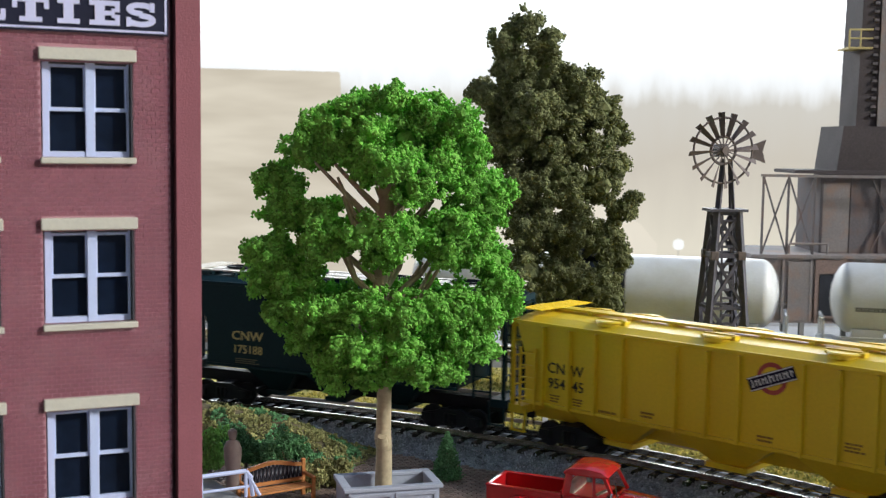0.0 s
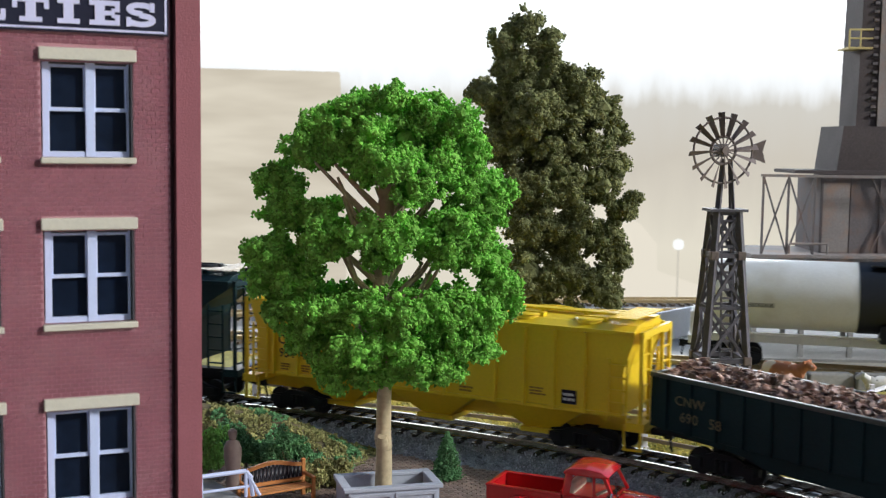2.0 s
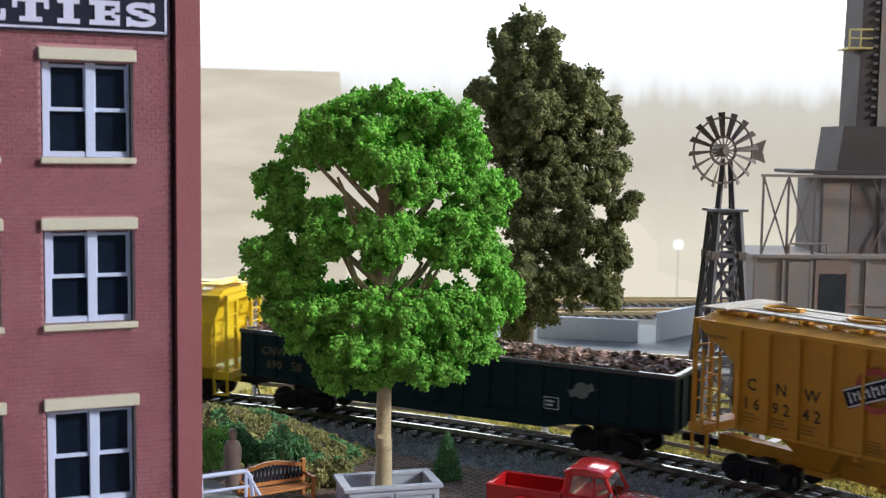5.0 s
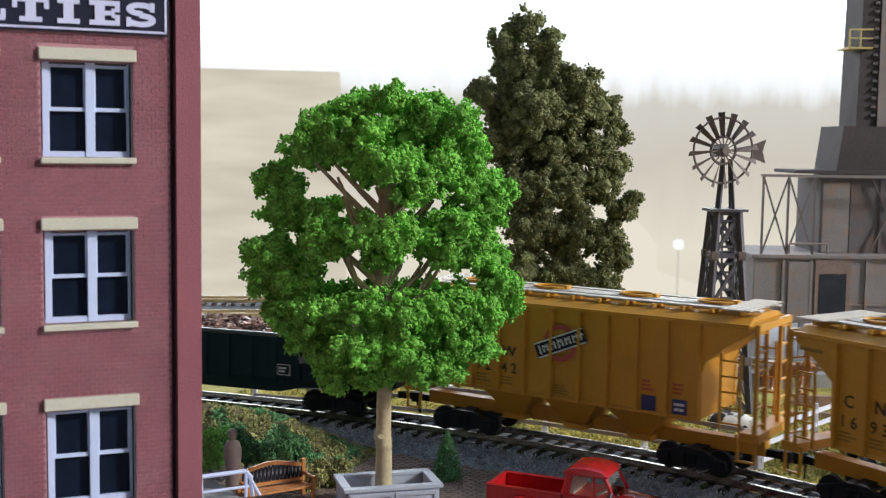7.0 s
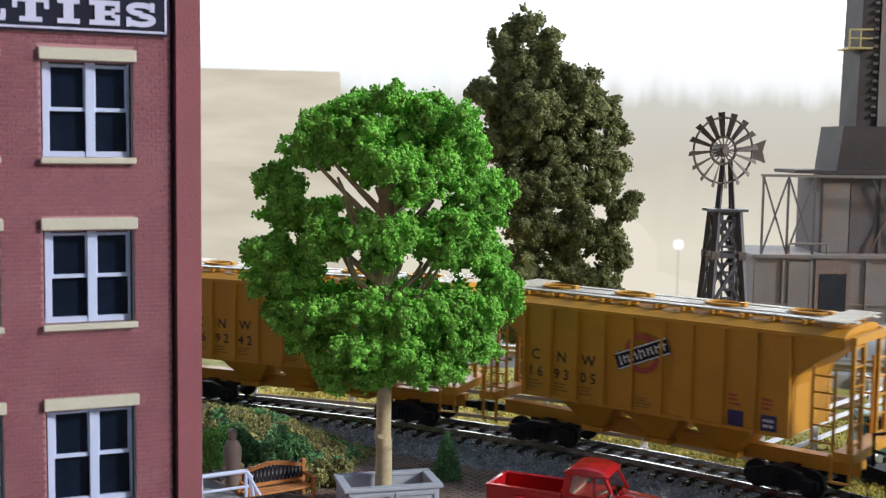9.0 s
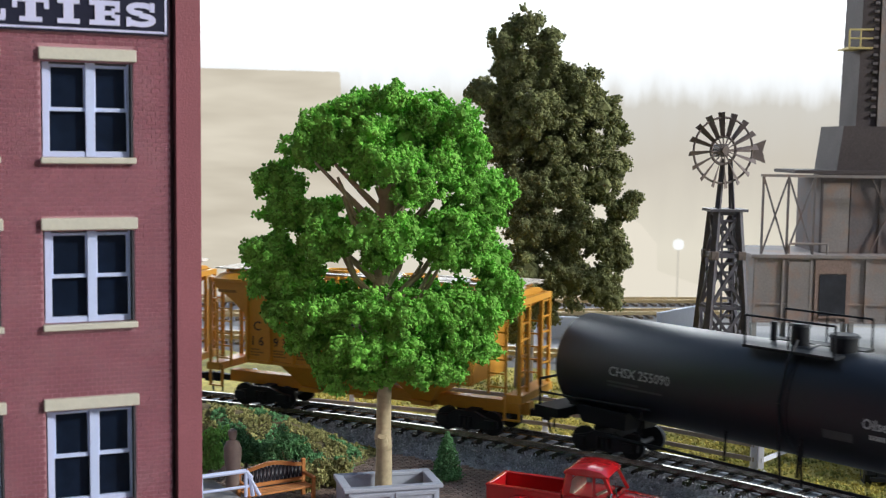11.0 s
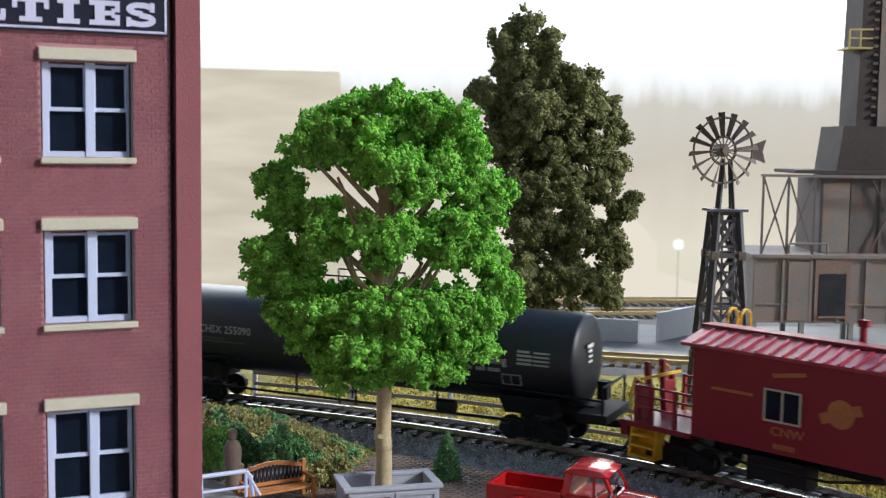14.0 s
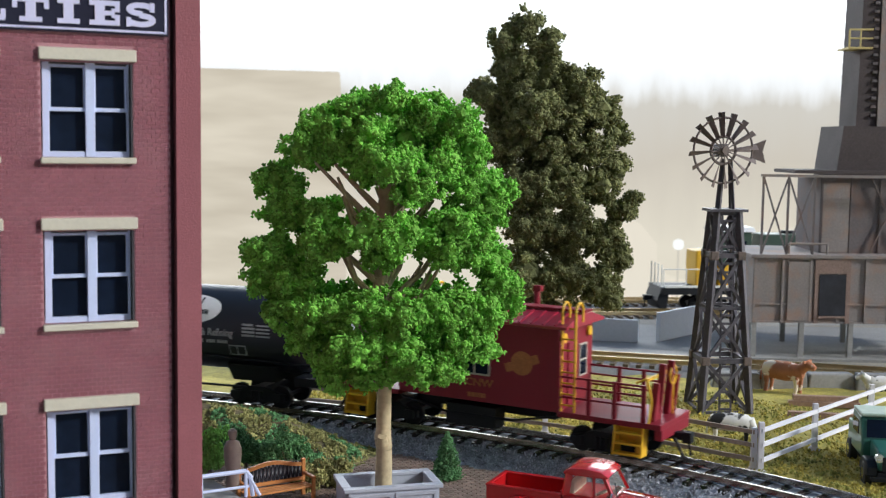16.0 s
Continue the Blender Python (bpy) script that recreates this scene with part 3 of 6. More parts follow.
def brick_building():
    b = thing("brick_building", "red brick warehouse model with cream lintels and painted sign", "building", at(-52.3, 256, 0, 23.85))
    x_left, x_right = -96.0, -6.6
    for top, bot in WIN_Z:
        edges = [x_left] + [e for x in sorted(WIN_X) for e in (x - WIN_W / 2, x + WIN_W / 2)] + [x_right]
        for a, c in zip(edges[::2], edges[1::2]):
            if c - a > 0.2:
                part("wall_panel", Mb().box(((a + c) / 2, 1.5, (top + bot) / 2), (c - a, 3, top - bot)), M_MORTAR, b)
    bands = [(G, WIN_Z[2][1]), (WIN_Z[2][0], WIN_Z[1][1]), (WIN_Z[1][0], WIN_Z[0][1]), (WIN_Z[0][0], 176.0)]
    for lo, hi in bands:
        part("wall_panel", Mb().box(((x_left + x_right) / 2, 1.5, (lo + hi) / 2), (x_right - x_left, 3, hi - lo)), M_MORTAR, b)
    for c3, s3 in (((-1.5, 32, 83.5), (3, 58, 185)), ((-94.5, 32, 83.5), (3, 58, 185)), ((-48, 62.5, 83.5), (96, 3, 185))):
        part("side_wall", Mb().box(c3, s3), M_PILASTER, b)
    part("flat_roof", Mb().box((-48, 32, 171), (89, 58, 2)), M_CONCRETE, b)
    part("interior", Mb().box((-48, 14, 83), (88, 0.8, 180)), M_INSHADE, b, "dark sheet standing for the unlit interior")
    pil = Mb().box((-2.98, 0.2, 83.5), (5.24, 3.4, 185))
    z = G + 0.3
    while z < 150:
        pil.box((-2.98, -1.5, z + 0.42), (5.2, 0.10, 0.86), taper=0.99)
        z += 0.98
    part("pilaster", pil, M_PILASTER, b, "darker brick corner pilaster")
    part("groove", Mb().box((-6.1, 2.2, 83.5), (1.0, 1.0, 185)), M_GROOVESHADE, b, "brick joint beside the pilaster, its shadow painted into the colour")
    for x in WIN_X:
        for top, bot in WIN_Z:
            window(b, x, top, bot)
    # sign board
    s = thing("sign_board", "dark navy painted sign with white slab letters", "")
    s.parent = b
    part("board", Mb().box((-36.5, -0.5, 143.0), (59.0, 1.2, 14.6)), M_SIGN, s)
    edge = Mb()
    edge.box((-36.5, -1.15, 136.3), (58.2, 0.2, 0.45)).box((-36.5, -1.15, 149.7), (58.2, 0.2, 0.45)).box((-7.6, -1.15, 143), (0.45, 0.2, 13.8)).box((-65.4, -1.15, 143), (0.45, 0.2, 13.8))
    part("border_line", edge, M_SIGNW, s, "white painted border line")
    slab_letters(s)
    return b


def slab_letters(s):
    """White slab-serif letters L T I E S."""
    H, zb, y = 5.0, 137.3, -1.15

    lift = iter(range(99))

    def bx(m, x, z, w, h):
        m.box((x, y - 0.012 * next(lift), zb + z), (w, 0.25, h))
    L = Mb(); bx(L, -42.52, H / 2, 1.89, H); bx(L, -42.52, 0.5, 4.35, 1.0); bx(L, -42.52, H - 0.5, 4.16, 1.0); bx(L, -40.07, 0.6, 1.51, 1.2); bx(L, -39.60, 1.3, 0.94, 1.9)
    T = Mb(); bx(T, -34.40, H / 2, 1.98, H); bx(T, -34.40, 0.5, 4.35, 1.0); bx(T, -34.40, H - 0.55, 6.99, 1.1); bx(T, -37.42, H - 1.2, 0.94, 2.3); bx(T, -31.37, H - 1.2, 0.94, 2.3)
    I = Mb(); bx(I, -27.12, H / 2, 1.98, H); bx(I, -27.12, 0.5, 4.35, 1.0); bx(I, -27.12, H - 0.5, 4.35, 1.0)
    E = Mb(); bx(E, -20.98, H / 2, 1.98, H); bx(E, -20.03, 0.5, 6.05, 1.0); bx(E, -20.03, H - 0.5, 6.05, 1.0); bx(E, -19.37, H / 2, 2.46, 0.9); bx(E, -17.48, 1.15, 0.94, 2.1); bx(E, -17.48, H - 1.15, 0.94, 2.1); bx(E, -18.33, H / 2, 0.66, 1.9)
    for m in (L, T, I, E):
        part("letter", m, M_SIGNW, s)
    S, spine = Mb(), []
    for k in range(13):
        a = radians(28 + k * 242 / 12)
        spine.append((-12.7 + 2.35 * math.cos(a), zb + 3.62 + 0.86 * math.sin(a)))
    for k in range(13):
        a = radians(90 - k * 242 / 12)
        spine.append((-12.7 + 2.45 * math.cos(a), zb + 1.42 + 0.90 * math.sin(a)))
    rows = []
    for k, (xa, za) in enumerate(spine):
        (x0, z0), (x1, z1) = spine[max(0, k - 1)], spine[min(len(spine) - 1, k + 1)]
        n = math.hypot(x1 - x0, z1 - z0)
        ox, oz = -(z1 - z0) / n * 0.68, (x1 - x0) / n * 0.56
        rows.append([(xa + ox, y + 0.1, za + oz), (xa + ox, y - 0.14, za + oz), (xa - ox, y - 0.14, za - oz), (xa - ox, y + 0.1, za - oz)])
    strip(S, rows)
    S.box((-15.2, y - 0.12, zb + 0.95), (0.95, 0.25, 1.9)).box((-10.4, y - 0.13, zb + H - 0.95), (0.95, 0.25, 1.9))
    part("letter", S, M_SIGNW, s)


BUILDING = brick_building()


# ---- trees ----
def lump_core(mb, c, r, rng):
    """A lumpy solid that fills the inside of a clump."""
    n, m = 8, 5
    vs = []
    for j in range(m):
        a = math.pi * (j + 0.5) / m
        for i in range(n):
            b = 2 * math.pi * (i + 0.5 * (j % 2)) / n
            k = r * rng.uniform(0.8, 1.1)
            vs.append((c[0] + k * math.sin(a) * math.cos(b), c[1] + k * math.sin(a) * math.sin(b), c[2] + k * math.cos(a)))
    mb.add(vs, [(j * n + i, j * n + (i + 1) % n, (j + 1) * n + (i + 1) % n, (j + 1) * n + i) for j in range(m - 1) for i in range(n)] + [tuple(range(n)), tuple((m - 1) * n + i for i in range(n - 1, -1, -1))])


def foam(mb, blobs, lump, grain, per, rng):
    """Foam foliage: each clump is a heap of little lumps, each lump is covered with crumbs."""
    for x, y, z, rad in blobs:
        c = Vector((x, y, z))
        lump_core(mb, c, rad * 0.5, rng)
        for _ in range(int(5 + 2.6 * (rad / lump) ** 2)):
            d = Vector((rng.gauss(0, 1), rng.gauss(0, 1), rng.gauss(0, 1))).normalized()
            r = lump * rng.uniform(0.55, 1.15)
            p = c + Vector((d.x, d.y, d.z * 0.92)) * max(0.2, rad * rng.uniform(0.55, 1.08) - r * 0.5)
            lump_core(mb, p, r * 0.70, rng)
            for _ in range(int(per * r * r)):
                e = Vector((rng.gauss(0, 1), rng.gauss(0, 1), rng.gauss(0, 1))).normalized()
                if e.dot(d) > -0.45:
                    crumb(mb, p + e * r * rng.uniform(0.75, 1.1), grain * rng.uniform(0.6, 1.3), rng)


CROWN_FRONT = ((690, 182), (628, 196), (572, 222), (540, 262), (755, 204), (802, 224), (832, 268), (600, 262), (660, 238), (720, 250), (780, 282), (700, 296), (648, 294), (742, 328), (822, 322),
               (880, 336), (858, 372), (486, 318), (514, 344), (488, 372), (530, 380), (572, 388), (602, 422), (566, 432), (652, 404), (704, 412), (752, 412), (672, 446), (792, 440), (812, 388), (842, 430), (872, 464), (886, 506))
CROWN_LOW = ((452, 452), (484, 436), (504, 478), (468, 496), (534, 504), (512, 542), (562, 545), (612, 542), (666, 536), (722, 542), (770, 534), (816, 546), (862, 548), (888, 532), (542, 592), (592, 612), (642, 602), (700, 594), (756, 592),
             (810, 602), (852, 612), (602, 654), (650, 646), (700, 650), (756, 640), (788, 642))


def clump_list(pairs, radii, x0, per_mm, deep, rng, back):
    """Clumps of a crown from their places across and down; deep is half the crown's depth."""
    out = []
    for k, (a, b) in enumerate(pairs):
        r = radii(a, b) / per_mm
        x, z = x0 + (a - 784) / per_mm, 114.27 - (b - 252.7 - 0.0139 * (a - 784)) / per_mm
        side = min(1.0, abs(x) / (deep * 1.9))
        out.append((x, -deep * (1 - side) * rng.uniform(0.35, 1.0), z, r))
        if back:
            out.append((x + rng.uniform(-1.5, 1.5), deep * (1 - side) * rng.uniform(0.3, 1.0) + 2, z + rng.uniform(-1, 1), r * 0.92))
    return out


def tree_front():
    t = thing("tree", "bright green foam-leaved tree with a pale tan trunk in a planter", "tree", at(-19, 389, 0))
    rng = random.Random(21)

    def radii(a, b):
        edge = max(abs(a - 672) / 230.0, abs(b - 400) / 290.0)
        return (45 if edge < 0.75 else 40) * (0.88 if 330 < b < 470 and a < 700 else 1.0)
    mb = Mb()
    foam(mb, clump_list(CROWN_FRONT, radii, 19, 5.395, 24, rng, True), 2.5, 0.60, 5.4, rng)
    foam(mb, clump_list(CROWN_LOW, radii, 19, 5.395, 26, rng, True), 2.5, 0.60, 5.4, rng)
    part("crown", mb, M_LEAF, t, "bright green clumped foam foliage")
    tr = Mb()
    pts = [(0, 0, G + 2), (0.3, 0, 12), (-0.2, 0, 16), (0, 0, 19), (0.2, 0, 40), (-1.5, 0, 70), (0.6, 0, 96), (0, 0, 100), (0, 0, 122)]
    rad = [3.1, 2.6, 2.9, 2.5, 2.4, 2.6, 3.0, 3.9, 1.2]
    for i in range(len(pts) - 1):
        tr.cyl(pts[i], pts[i + 1], rad[i], rad[i + 1], 12)
    tr.cyl((-0.2, -2.2, 14.6), (-0.2, -3.4, 17.2), 2.0, 1.5, 10)
    part("trunk", tr, M_TRUNK, t, smooth=True)
    for k in range(30):
        a, z = rng.uniform(-0.6, 3.74), rng.choice((38, 44, 52, 60, 66, 72, 78, 84, 90))
        d = Vector((math.cos(a), math.sin(a) * 0.7 - 0.15, rng.uniform(0.6, 1.2)))
        p = Vector((0, 0, z))
        br = Mb()
        q = p + d * rng.uniform(9, 13)
        br.cyl(p, q, 1.5, 0.95, 7).cyl(q, q + d * 7 + Vector((rng.uniform(-4, 4), rng.uniform(-4, 4), 4)), 0.95, 0.5, 6)
        part("limb", br, M_TRUNK, t, smooth=True)


CROWN_FAR = ((918, 52), (886, 76), (955, 85), (902, 122), (960, 135), (852, 162), (1012, 150), (880, 182), (940, 196), (1002, 200), (1055, 196), (1084, 238), (900, 252), (970, 262), (1040, 268), (1086, 292), (1060, 328), (990, 332), (912, 332),
             (1092, 374), (940, 402), (1010, 410), (1072, 430), (1098, 458), (930, 482), (1000, 492), (1060, 506), (1082, 528), (912, 555), (960, 548), (916, 584))


def tree_far():
    t = thing("tree", "tall dark olive foam-leaved tree beside the back track", "tree", at(42, 586, 0))
    rng = random.Random(33)

    def radii(a, b):
        return 54 if 890 < a < 1040 and 180 < b < 520 else 26 if a > 1078 else 30 if b < 100 or a < 870 or b > 525 else 40
    mb = Mb()
    foam(mb, clump_list(CROWN_FAR, radii, -42, 3.584, 26, rng, True) + [(x, 0, z, 5.5) for x, z in ((-9.0, 163.0), (52.0, 89.0), (50.0, 82.0))], 3.4, 0.74, 3.8, rng)
    part("crown", mb, M_LEAF2, t, "dark olive foam foliage")
    tr = Mb().cyl((-1, 0, G), (0, 0, 40), 4.8, 4.0, 12).cyl((0, 0, 40), (3, 0, 140), 4.0, 1.0, 10)
    part("trunk", tr, M_TRUNK2, t, smooth=True)


tree_front()
tree_far()


def planter():
    t = thing("planter", "grey moulded planter box with recessed panels, soil inside", "planter", at(-17.4, 387.4, G, 15.5))
    w, d, h = 30.0, 16.5, 10.6
    for x, y, sx, sy in ((0, -d / 2, w, 2), (0, d / 2, w, 2), (-w / 2, 0, 2, d - 2.1), (w / 2, 0, 2, d - 2.1)):
        part("side_panel", Mb().box((x, y, h / 2 - 0.6), (sx, sy, h - 1.2)), M_PLANTER, t, bevel=0.15)
    for x, y, sx, sy in ((0, -d / 2 - 0.2, w + 3.2, 3.0), (0, d / 2 + 0.2, w + 3.2, 3.0), (-w / 2 - 0.2, 0, 3.0, d - 2.7), (w / 2 + 0.2, 0, 3.0, d - 2.7)):
        part("rim", Mb().box((x, y, h - 0.6), (sx, sy, 1.3)), M_PLANTER, t, bevel=0.25)
    for x in (-7.5, 7.5):
        fr = Mb()
        fr.box((x, -d / 2 - 1.2, h - 2.6), (13.6, 0.6, 1.0)).box((x, -d / 2 - 1.2, 1.2), (13.6, 0.6, 1.0)).box((x - 6.5, -d / 2 - 1.2, h / 2 - 0.7), (0.9, 0.6, h - 4.6)).box((x + 6.5, -d / 2 - 1.2, h / 2 - 0.7), (0.9, 0.6, h - 4.6))
        part("panel_moulding", fr, M_PLANTER, t)
    part("soil", Mb().box((0, 0, 2.6), (w - 2, d - 2, 5)), M_SOIL, t, "dark planting soil")


planter()


# ---- berm with shrubs ----
def rise(u, w, x, y):
    """Height of the mound: u along the track, w across."""
    h = 14.5 * math.sin(math.pi * min(1, w * 1.15 + 0.08)) * min(1.0, (1 - u) * 3.2) ** 0.8
    h += noise.noise(Vector((x * 0.09, y * 0.09, 7))) * 3.0 * (1 - abs(2 * w - 1)) + noise.noise(Vector((x * 0.4, y * 0.4, 2))) * 0.6
    return max(0.0, h)


def berm():
    rows = []
    for i in range(41):
        u = i / 40
        row = []
        for j in range(25):
            w = j / 24
            s, lat = -175 + 165 * u, 24 + 52 * w
            x, y = on_line(s, lat)
            row.append((x, y, G + rise(u, w, x, y)))
        rows.append(row)
    solo("berm", strip(Mb(), rows), mat("berm_earth", (0.17, 0.14, 0.075), 0.95, 0.35, 900, 0.9, big=90, dirt=(0.075, 0.085, 0.03), dirt_amt=0.9), "earthy mound covered with olive scrub beside the track", "mound", kind="structure", smooth=True)
    rng = random.Random(12)
    mb, dark = Mb(), Mb()
    for _ in range(15000):
        u, w = rng.random(), rng.random() * 0.94
        s, lat = -175 + 165 * u, 24 + 52 * w
        x, y = on_line(s, lat)
        k = noise.noise(Vector((x * 0.10, y * 0.10, 9)))
        lump = max(0.0, noise.noise(Vector((x * 0.16, y * 0.16, 5)))) * 4.0
        if k > -0.25:
            crumb(dark if k > 0.12 else mb, (x, y, G + rise(u, w, x, y) + lump * rng.random()), rng.uniform(0.4, 1.0), rng)
    solo("scrub", mb, M_SCRUB, "olive scrub of coarse foam on the mound", "scrub", kind="stuff")
    solo("scrub_dark", dark, M_BUSH, "dark green foam scrub on the mound", "scrub", kind="stuff")


def shrub(x, y, rad, tall, material, label, seed, z0=G):
    rng = random.Random(seed)
    mb = Mb()
    blobs = [(rng.uniform(-0.5, 0.5) * rad, rng.uniform(-0.4, 0.4) * rad, tall * (0.25 + 0.5 * rng.random()), rad * rng.uniform(0.4, 0.6)) for _ in range(6)]
    foliage(mb, blobs, 9.0, 0.6, rng)
    b = thing("bush", label, "bush", at(x, y, z0), group="shrubs by the lot")
    part("leaves", mb, material, b)
    part("stem", Mb().cyl((0, 0, -1), (0, 0, tall * 0.6), 0.8, 0.4, 7), M_TRUNK2, b)


def small_fir(x, y, rad, tall):
    rng = random.Random(4)
    mb = Mb()
    for k in range(2200):
        u = rng.random() ** 1.4
        r = rad * (1 - u) ** 0.7 * math.sqrt(rng.random()) * (0.75 + 0.5 * rng.random())
        a = rng.uniform(0, 6.283)
        crumb(mb, (r * math.cos(a), r * math.sin(a), 1.0 + u * (tall - 1)), rng.uniform(0.3, 0.62), rng)
    b = thing("small_fir", "small conical dark green fir beside the planter", "tree", at(x, y, G))
    part("needles", mb, M_BUSH, b)
    part("trunk", Mb().cyl((0, 0, 0), (0, 0, tall * 0.9), 0.8, 0.2, 7), M_TRUNK2, b)


berm()
small_fir(2.6, 424, 5.6, 17.5)
shrub(-70, 420, 10, 15, M_BUSH, "dark green foam bush on the mound", 1, G + 4)
shrub(-55, 417, 10, 14, M_BUSH, "dark green foam bush on the mound", 2, G + 6)
shrub(-37, 413, 9, 11, M_SCRUB, "olive foam bush beside the bench", 3)
shrub(-79, 399, 10, 31, M_BUSH2, "bright green foam bush beside the brick building", 6)
shrub(-46, 408, 8, 10, M_SCRUB, "olive foam bush behind the bench", 7)


# ---- rolling stock: local x along the track to the right, -y towards the lot, z from the railhead ----
def truck_set(car, x, mat_frame=None):
    mf = mat_frame or M_BLACKIRON
    t = thing("truck", "black cast two-axle truck", "")
    t.parent = car
    t.matrix_basis = at(x, 0, 0)
    for y in (-11.2, 11.2):
        f = Mb()
        f.prism([(-13.5, 3.6), (-13.5, 6.4), (-8, 7.6), (-4, 9.2), (4, 9.2), (8, 7.6), (13.5, 6.4), (13.5, 3.6), (9, 3.6), (4.5, 2.2), (-4.5, 2.2), (-9, 3.6)], "y", y - 1, y + 1)
        for dx in (-2, 0, 2):
            f.cyl((dx, y - 1.4, 3.2), (dx, y - 1.4, 7.4), 0.8, n=8)
        for dx in (-10, 10):
            f.box((dx, y - 0.4, 5.0), (4.2, 2.8, 3.4))
        part("side_frame", f, mf, t, bevel=0.15)
    part("bolster", Mb().box((0, 0, 7.5), (5, 22, 3)), mf, t)
    for dx in (-10, 10):
        w = Mb()
        for y in (-8.3, 8.3):
            w.cyl((dx, y - 1.0, 4.8), (dx, y + 1.0, 4.8), 4.75, n=24)
            w.cyl((dx, y * 1.02 - 0.6, 4.8), (dx, y * 1.02 + 0.6, 4.8), 2.0, n=12)
        w.cyl((dx, -10, 4.8), (dx, 10, 4.8), 1.0, n=8)
        part("wheelset", w, M_BLACKIRON, t, smooth=True)
    return t


def coupler(car, x, d):
    m = Mb().box((x + d * 3, 0, 9.0), (8, 2.6, 2.6)).box((x + d * 7.2, -0.9, 9.0), (3.2, 3.6, 3.8)).cyl((x + d * 6.5, 1.0, 8), (x + d * 7.5, 2.0, 1.6), 0.4, n=6)
    part("coupler", m, M_BLACKIRON, car, "black knuckle coupler")


def ladder(car, x, y, z0, z1, w, n, material, axis="x", name="ladder"):
    m = Mb()
    dx, dy = (w / 2, 0) if axis == "x" else (0, w / 2)
    for sgn in (-1, 1):
        m.box((x + sgn * dx, y + sgn * dy, (z0 + z1) / 2), (0.8, 0.8, z1 - z0))
    for i in range(n):
        z = z0 + (z1 - z0) * (i + 0.5) / n
        m.box((x, y, z), (w if axis == "x" else 0.6, 0.6 if axis == "x" else w, 0.6))
    part(name, m, material, car)


def lettering(car, words, size, x, z, material, y=-18.0, bold=0.0, width=1.0, name="lettering", ry=0.0, tilt=None):
    mb = text_mb(words, size, bold, width, 0.06)
    return part(name, shifted(mb, x, y, z, ry), material, car)


def bars(car, x, z, w, h, n, material, y=-18.05, name="stencil"):
    """Small print that cannot be read: rows of plain bars."""
    m = Mb()
    rng = random.Random(int(abs(x * 7 + z * 13)))
    for i in range(n):
        zz = z + h / 2 - h * (i + 0.5) / n
        ww = w * rng.uniform(0.6, 1.0)
        k = 0.0
        while k < ww - 0.4:
            step = min(rng.uniform(0.8, 2.0), ww - k)
            m.box((x - w / 2 + k + step / 2, y, zz), (step * 0.8, 0.1, h / n * 0.55))
            k += step
    tagged(part(name, m, material, car), kind="stuff")


def herald(car, x, z, r, y=-18.0, k=1.0):
    """The road's emblem as plain shapes: a ring and a slanting bar."""
    h = thing("emblem", "round red emblem crossed by a dark slanting bar", "")
    h.parent = car
    ring = Mb()
    n = 32
    for r0, r1, mt, nm in ((r * 0.72, r, M_LOGORED, "ring"),):
        vs = []
        for yy in (y - 0.06, y + 0.06):
            for rr in (r0, r1):
                vs += [(x + rr * math.cos(2 * math.pi * i / n), yy, z + rr * math.sin(2 * math.pi * i / n)) for i in range(n)]
        fs = []
        for i in range(n):
            j = (i + 1) % n
            fs += [(i, j, n + j, n + i), (2 * n + i, 3 * n + i, 3 * n + j, 2 * n + j), (n + i, n + j, 3 * n + j, 3 * n + i), (i, 2 * n + i, 2 * n + j, j)]
        ring.add(vs, fs)
        part(nm, ring, mt, h)
    a = radians(22)
    m = Matrix.Rotation(-a, 3, "Y")
    part("bar", Mb().box((x, y - 0.14, z), (r * 3.1 * k, 0.1, r * 0.88), m), M_SIGN, h)
    ed = Mb()
    for sg in (-1, 1):
        c = m @ Vector((0, 0, sg * r * 0.38))
        ed.box((x + c.x, y - 0.2, z + c.z), (r * 3.05 * k, 0.06, r * 0.07), m)
    # twelve plain strokes where the name stands
    for i in range(12):
        c = m @ Vector(((i - 5.5) * r * 0.235 * k, 0, 0))
        hh = r * (0.40 if i not in (0, 5) else 0.50)
        ed.box((x + c.x, y - 0.2, z + c.z), (r * 0.075 * k, 0.06, hh), m)
        ed.box((x + c.x + r * 0.06, y - 0.2, z + c.z + (hh * 0.3 if i % 2 else -hh * 0.3)), (r * 0.13 * k, 0.06, r * 0.08), m)
    part("strokes", ed, M_LETTERW, h)


def roof_hatch(car, x, y, z, r, material, name="hatch"):
    h = Mb()
    h.cyl((x, y, z), (x, y, z + 1.5), r, r * 0.97, 20).cyl((x, y, z + 1.5), (x, y, z + 2.0), r * 1.08, r * 1.0, 20)
    h.box((x, y, z + 2.2), (r * 2.3, 0.9, 0.5)).box((x + r * 1.1, y, z + 1.0), (1.6, 3.0, 2.4)).box((x - r * 1.1, y, z + 0.8), (1.2, 2.0, 1.8))
    part(name, h, material, car, smooth=True)


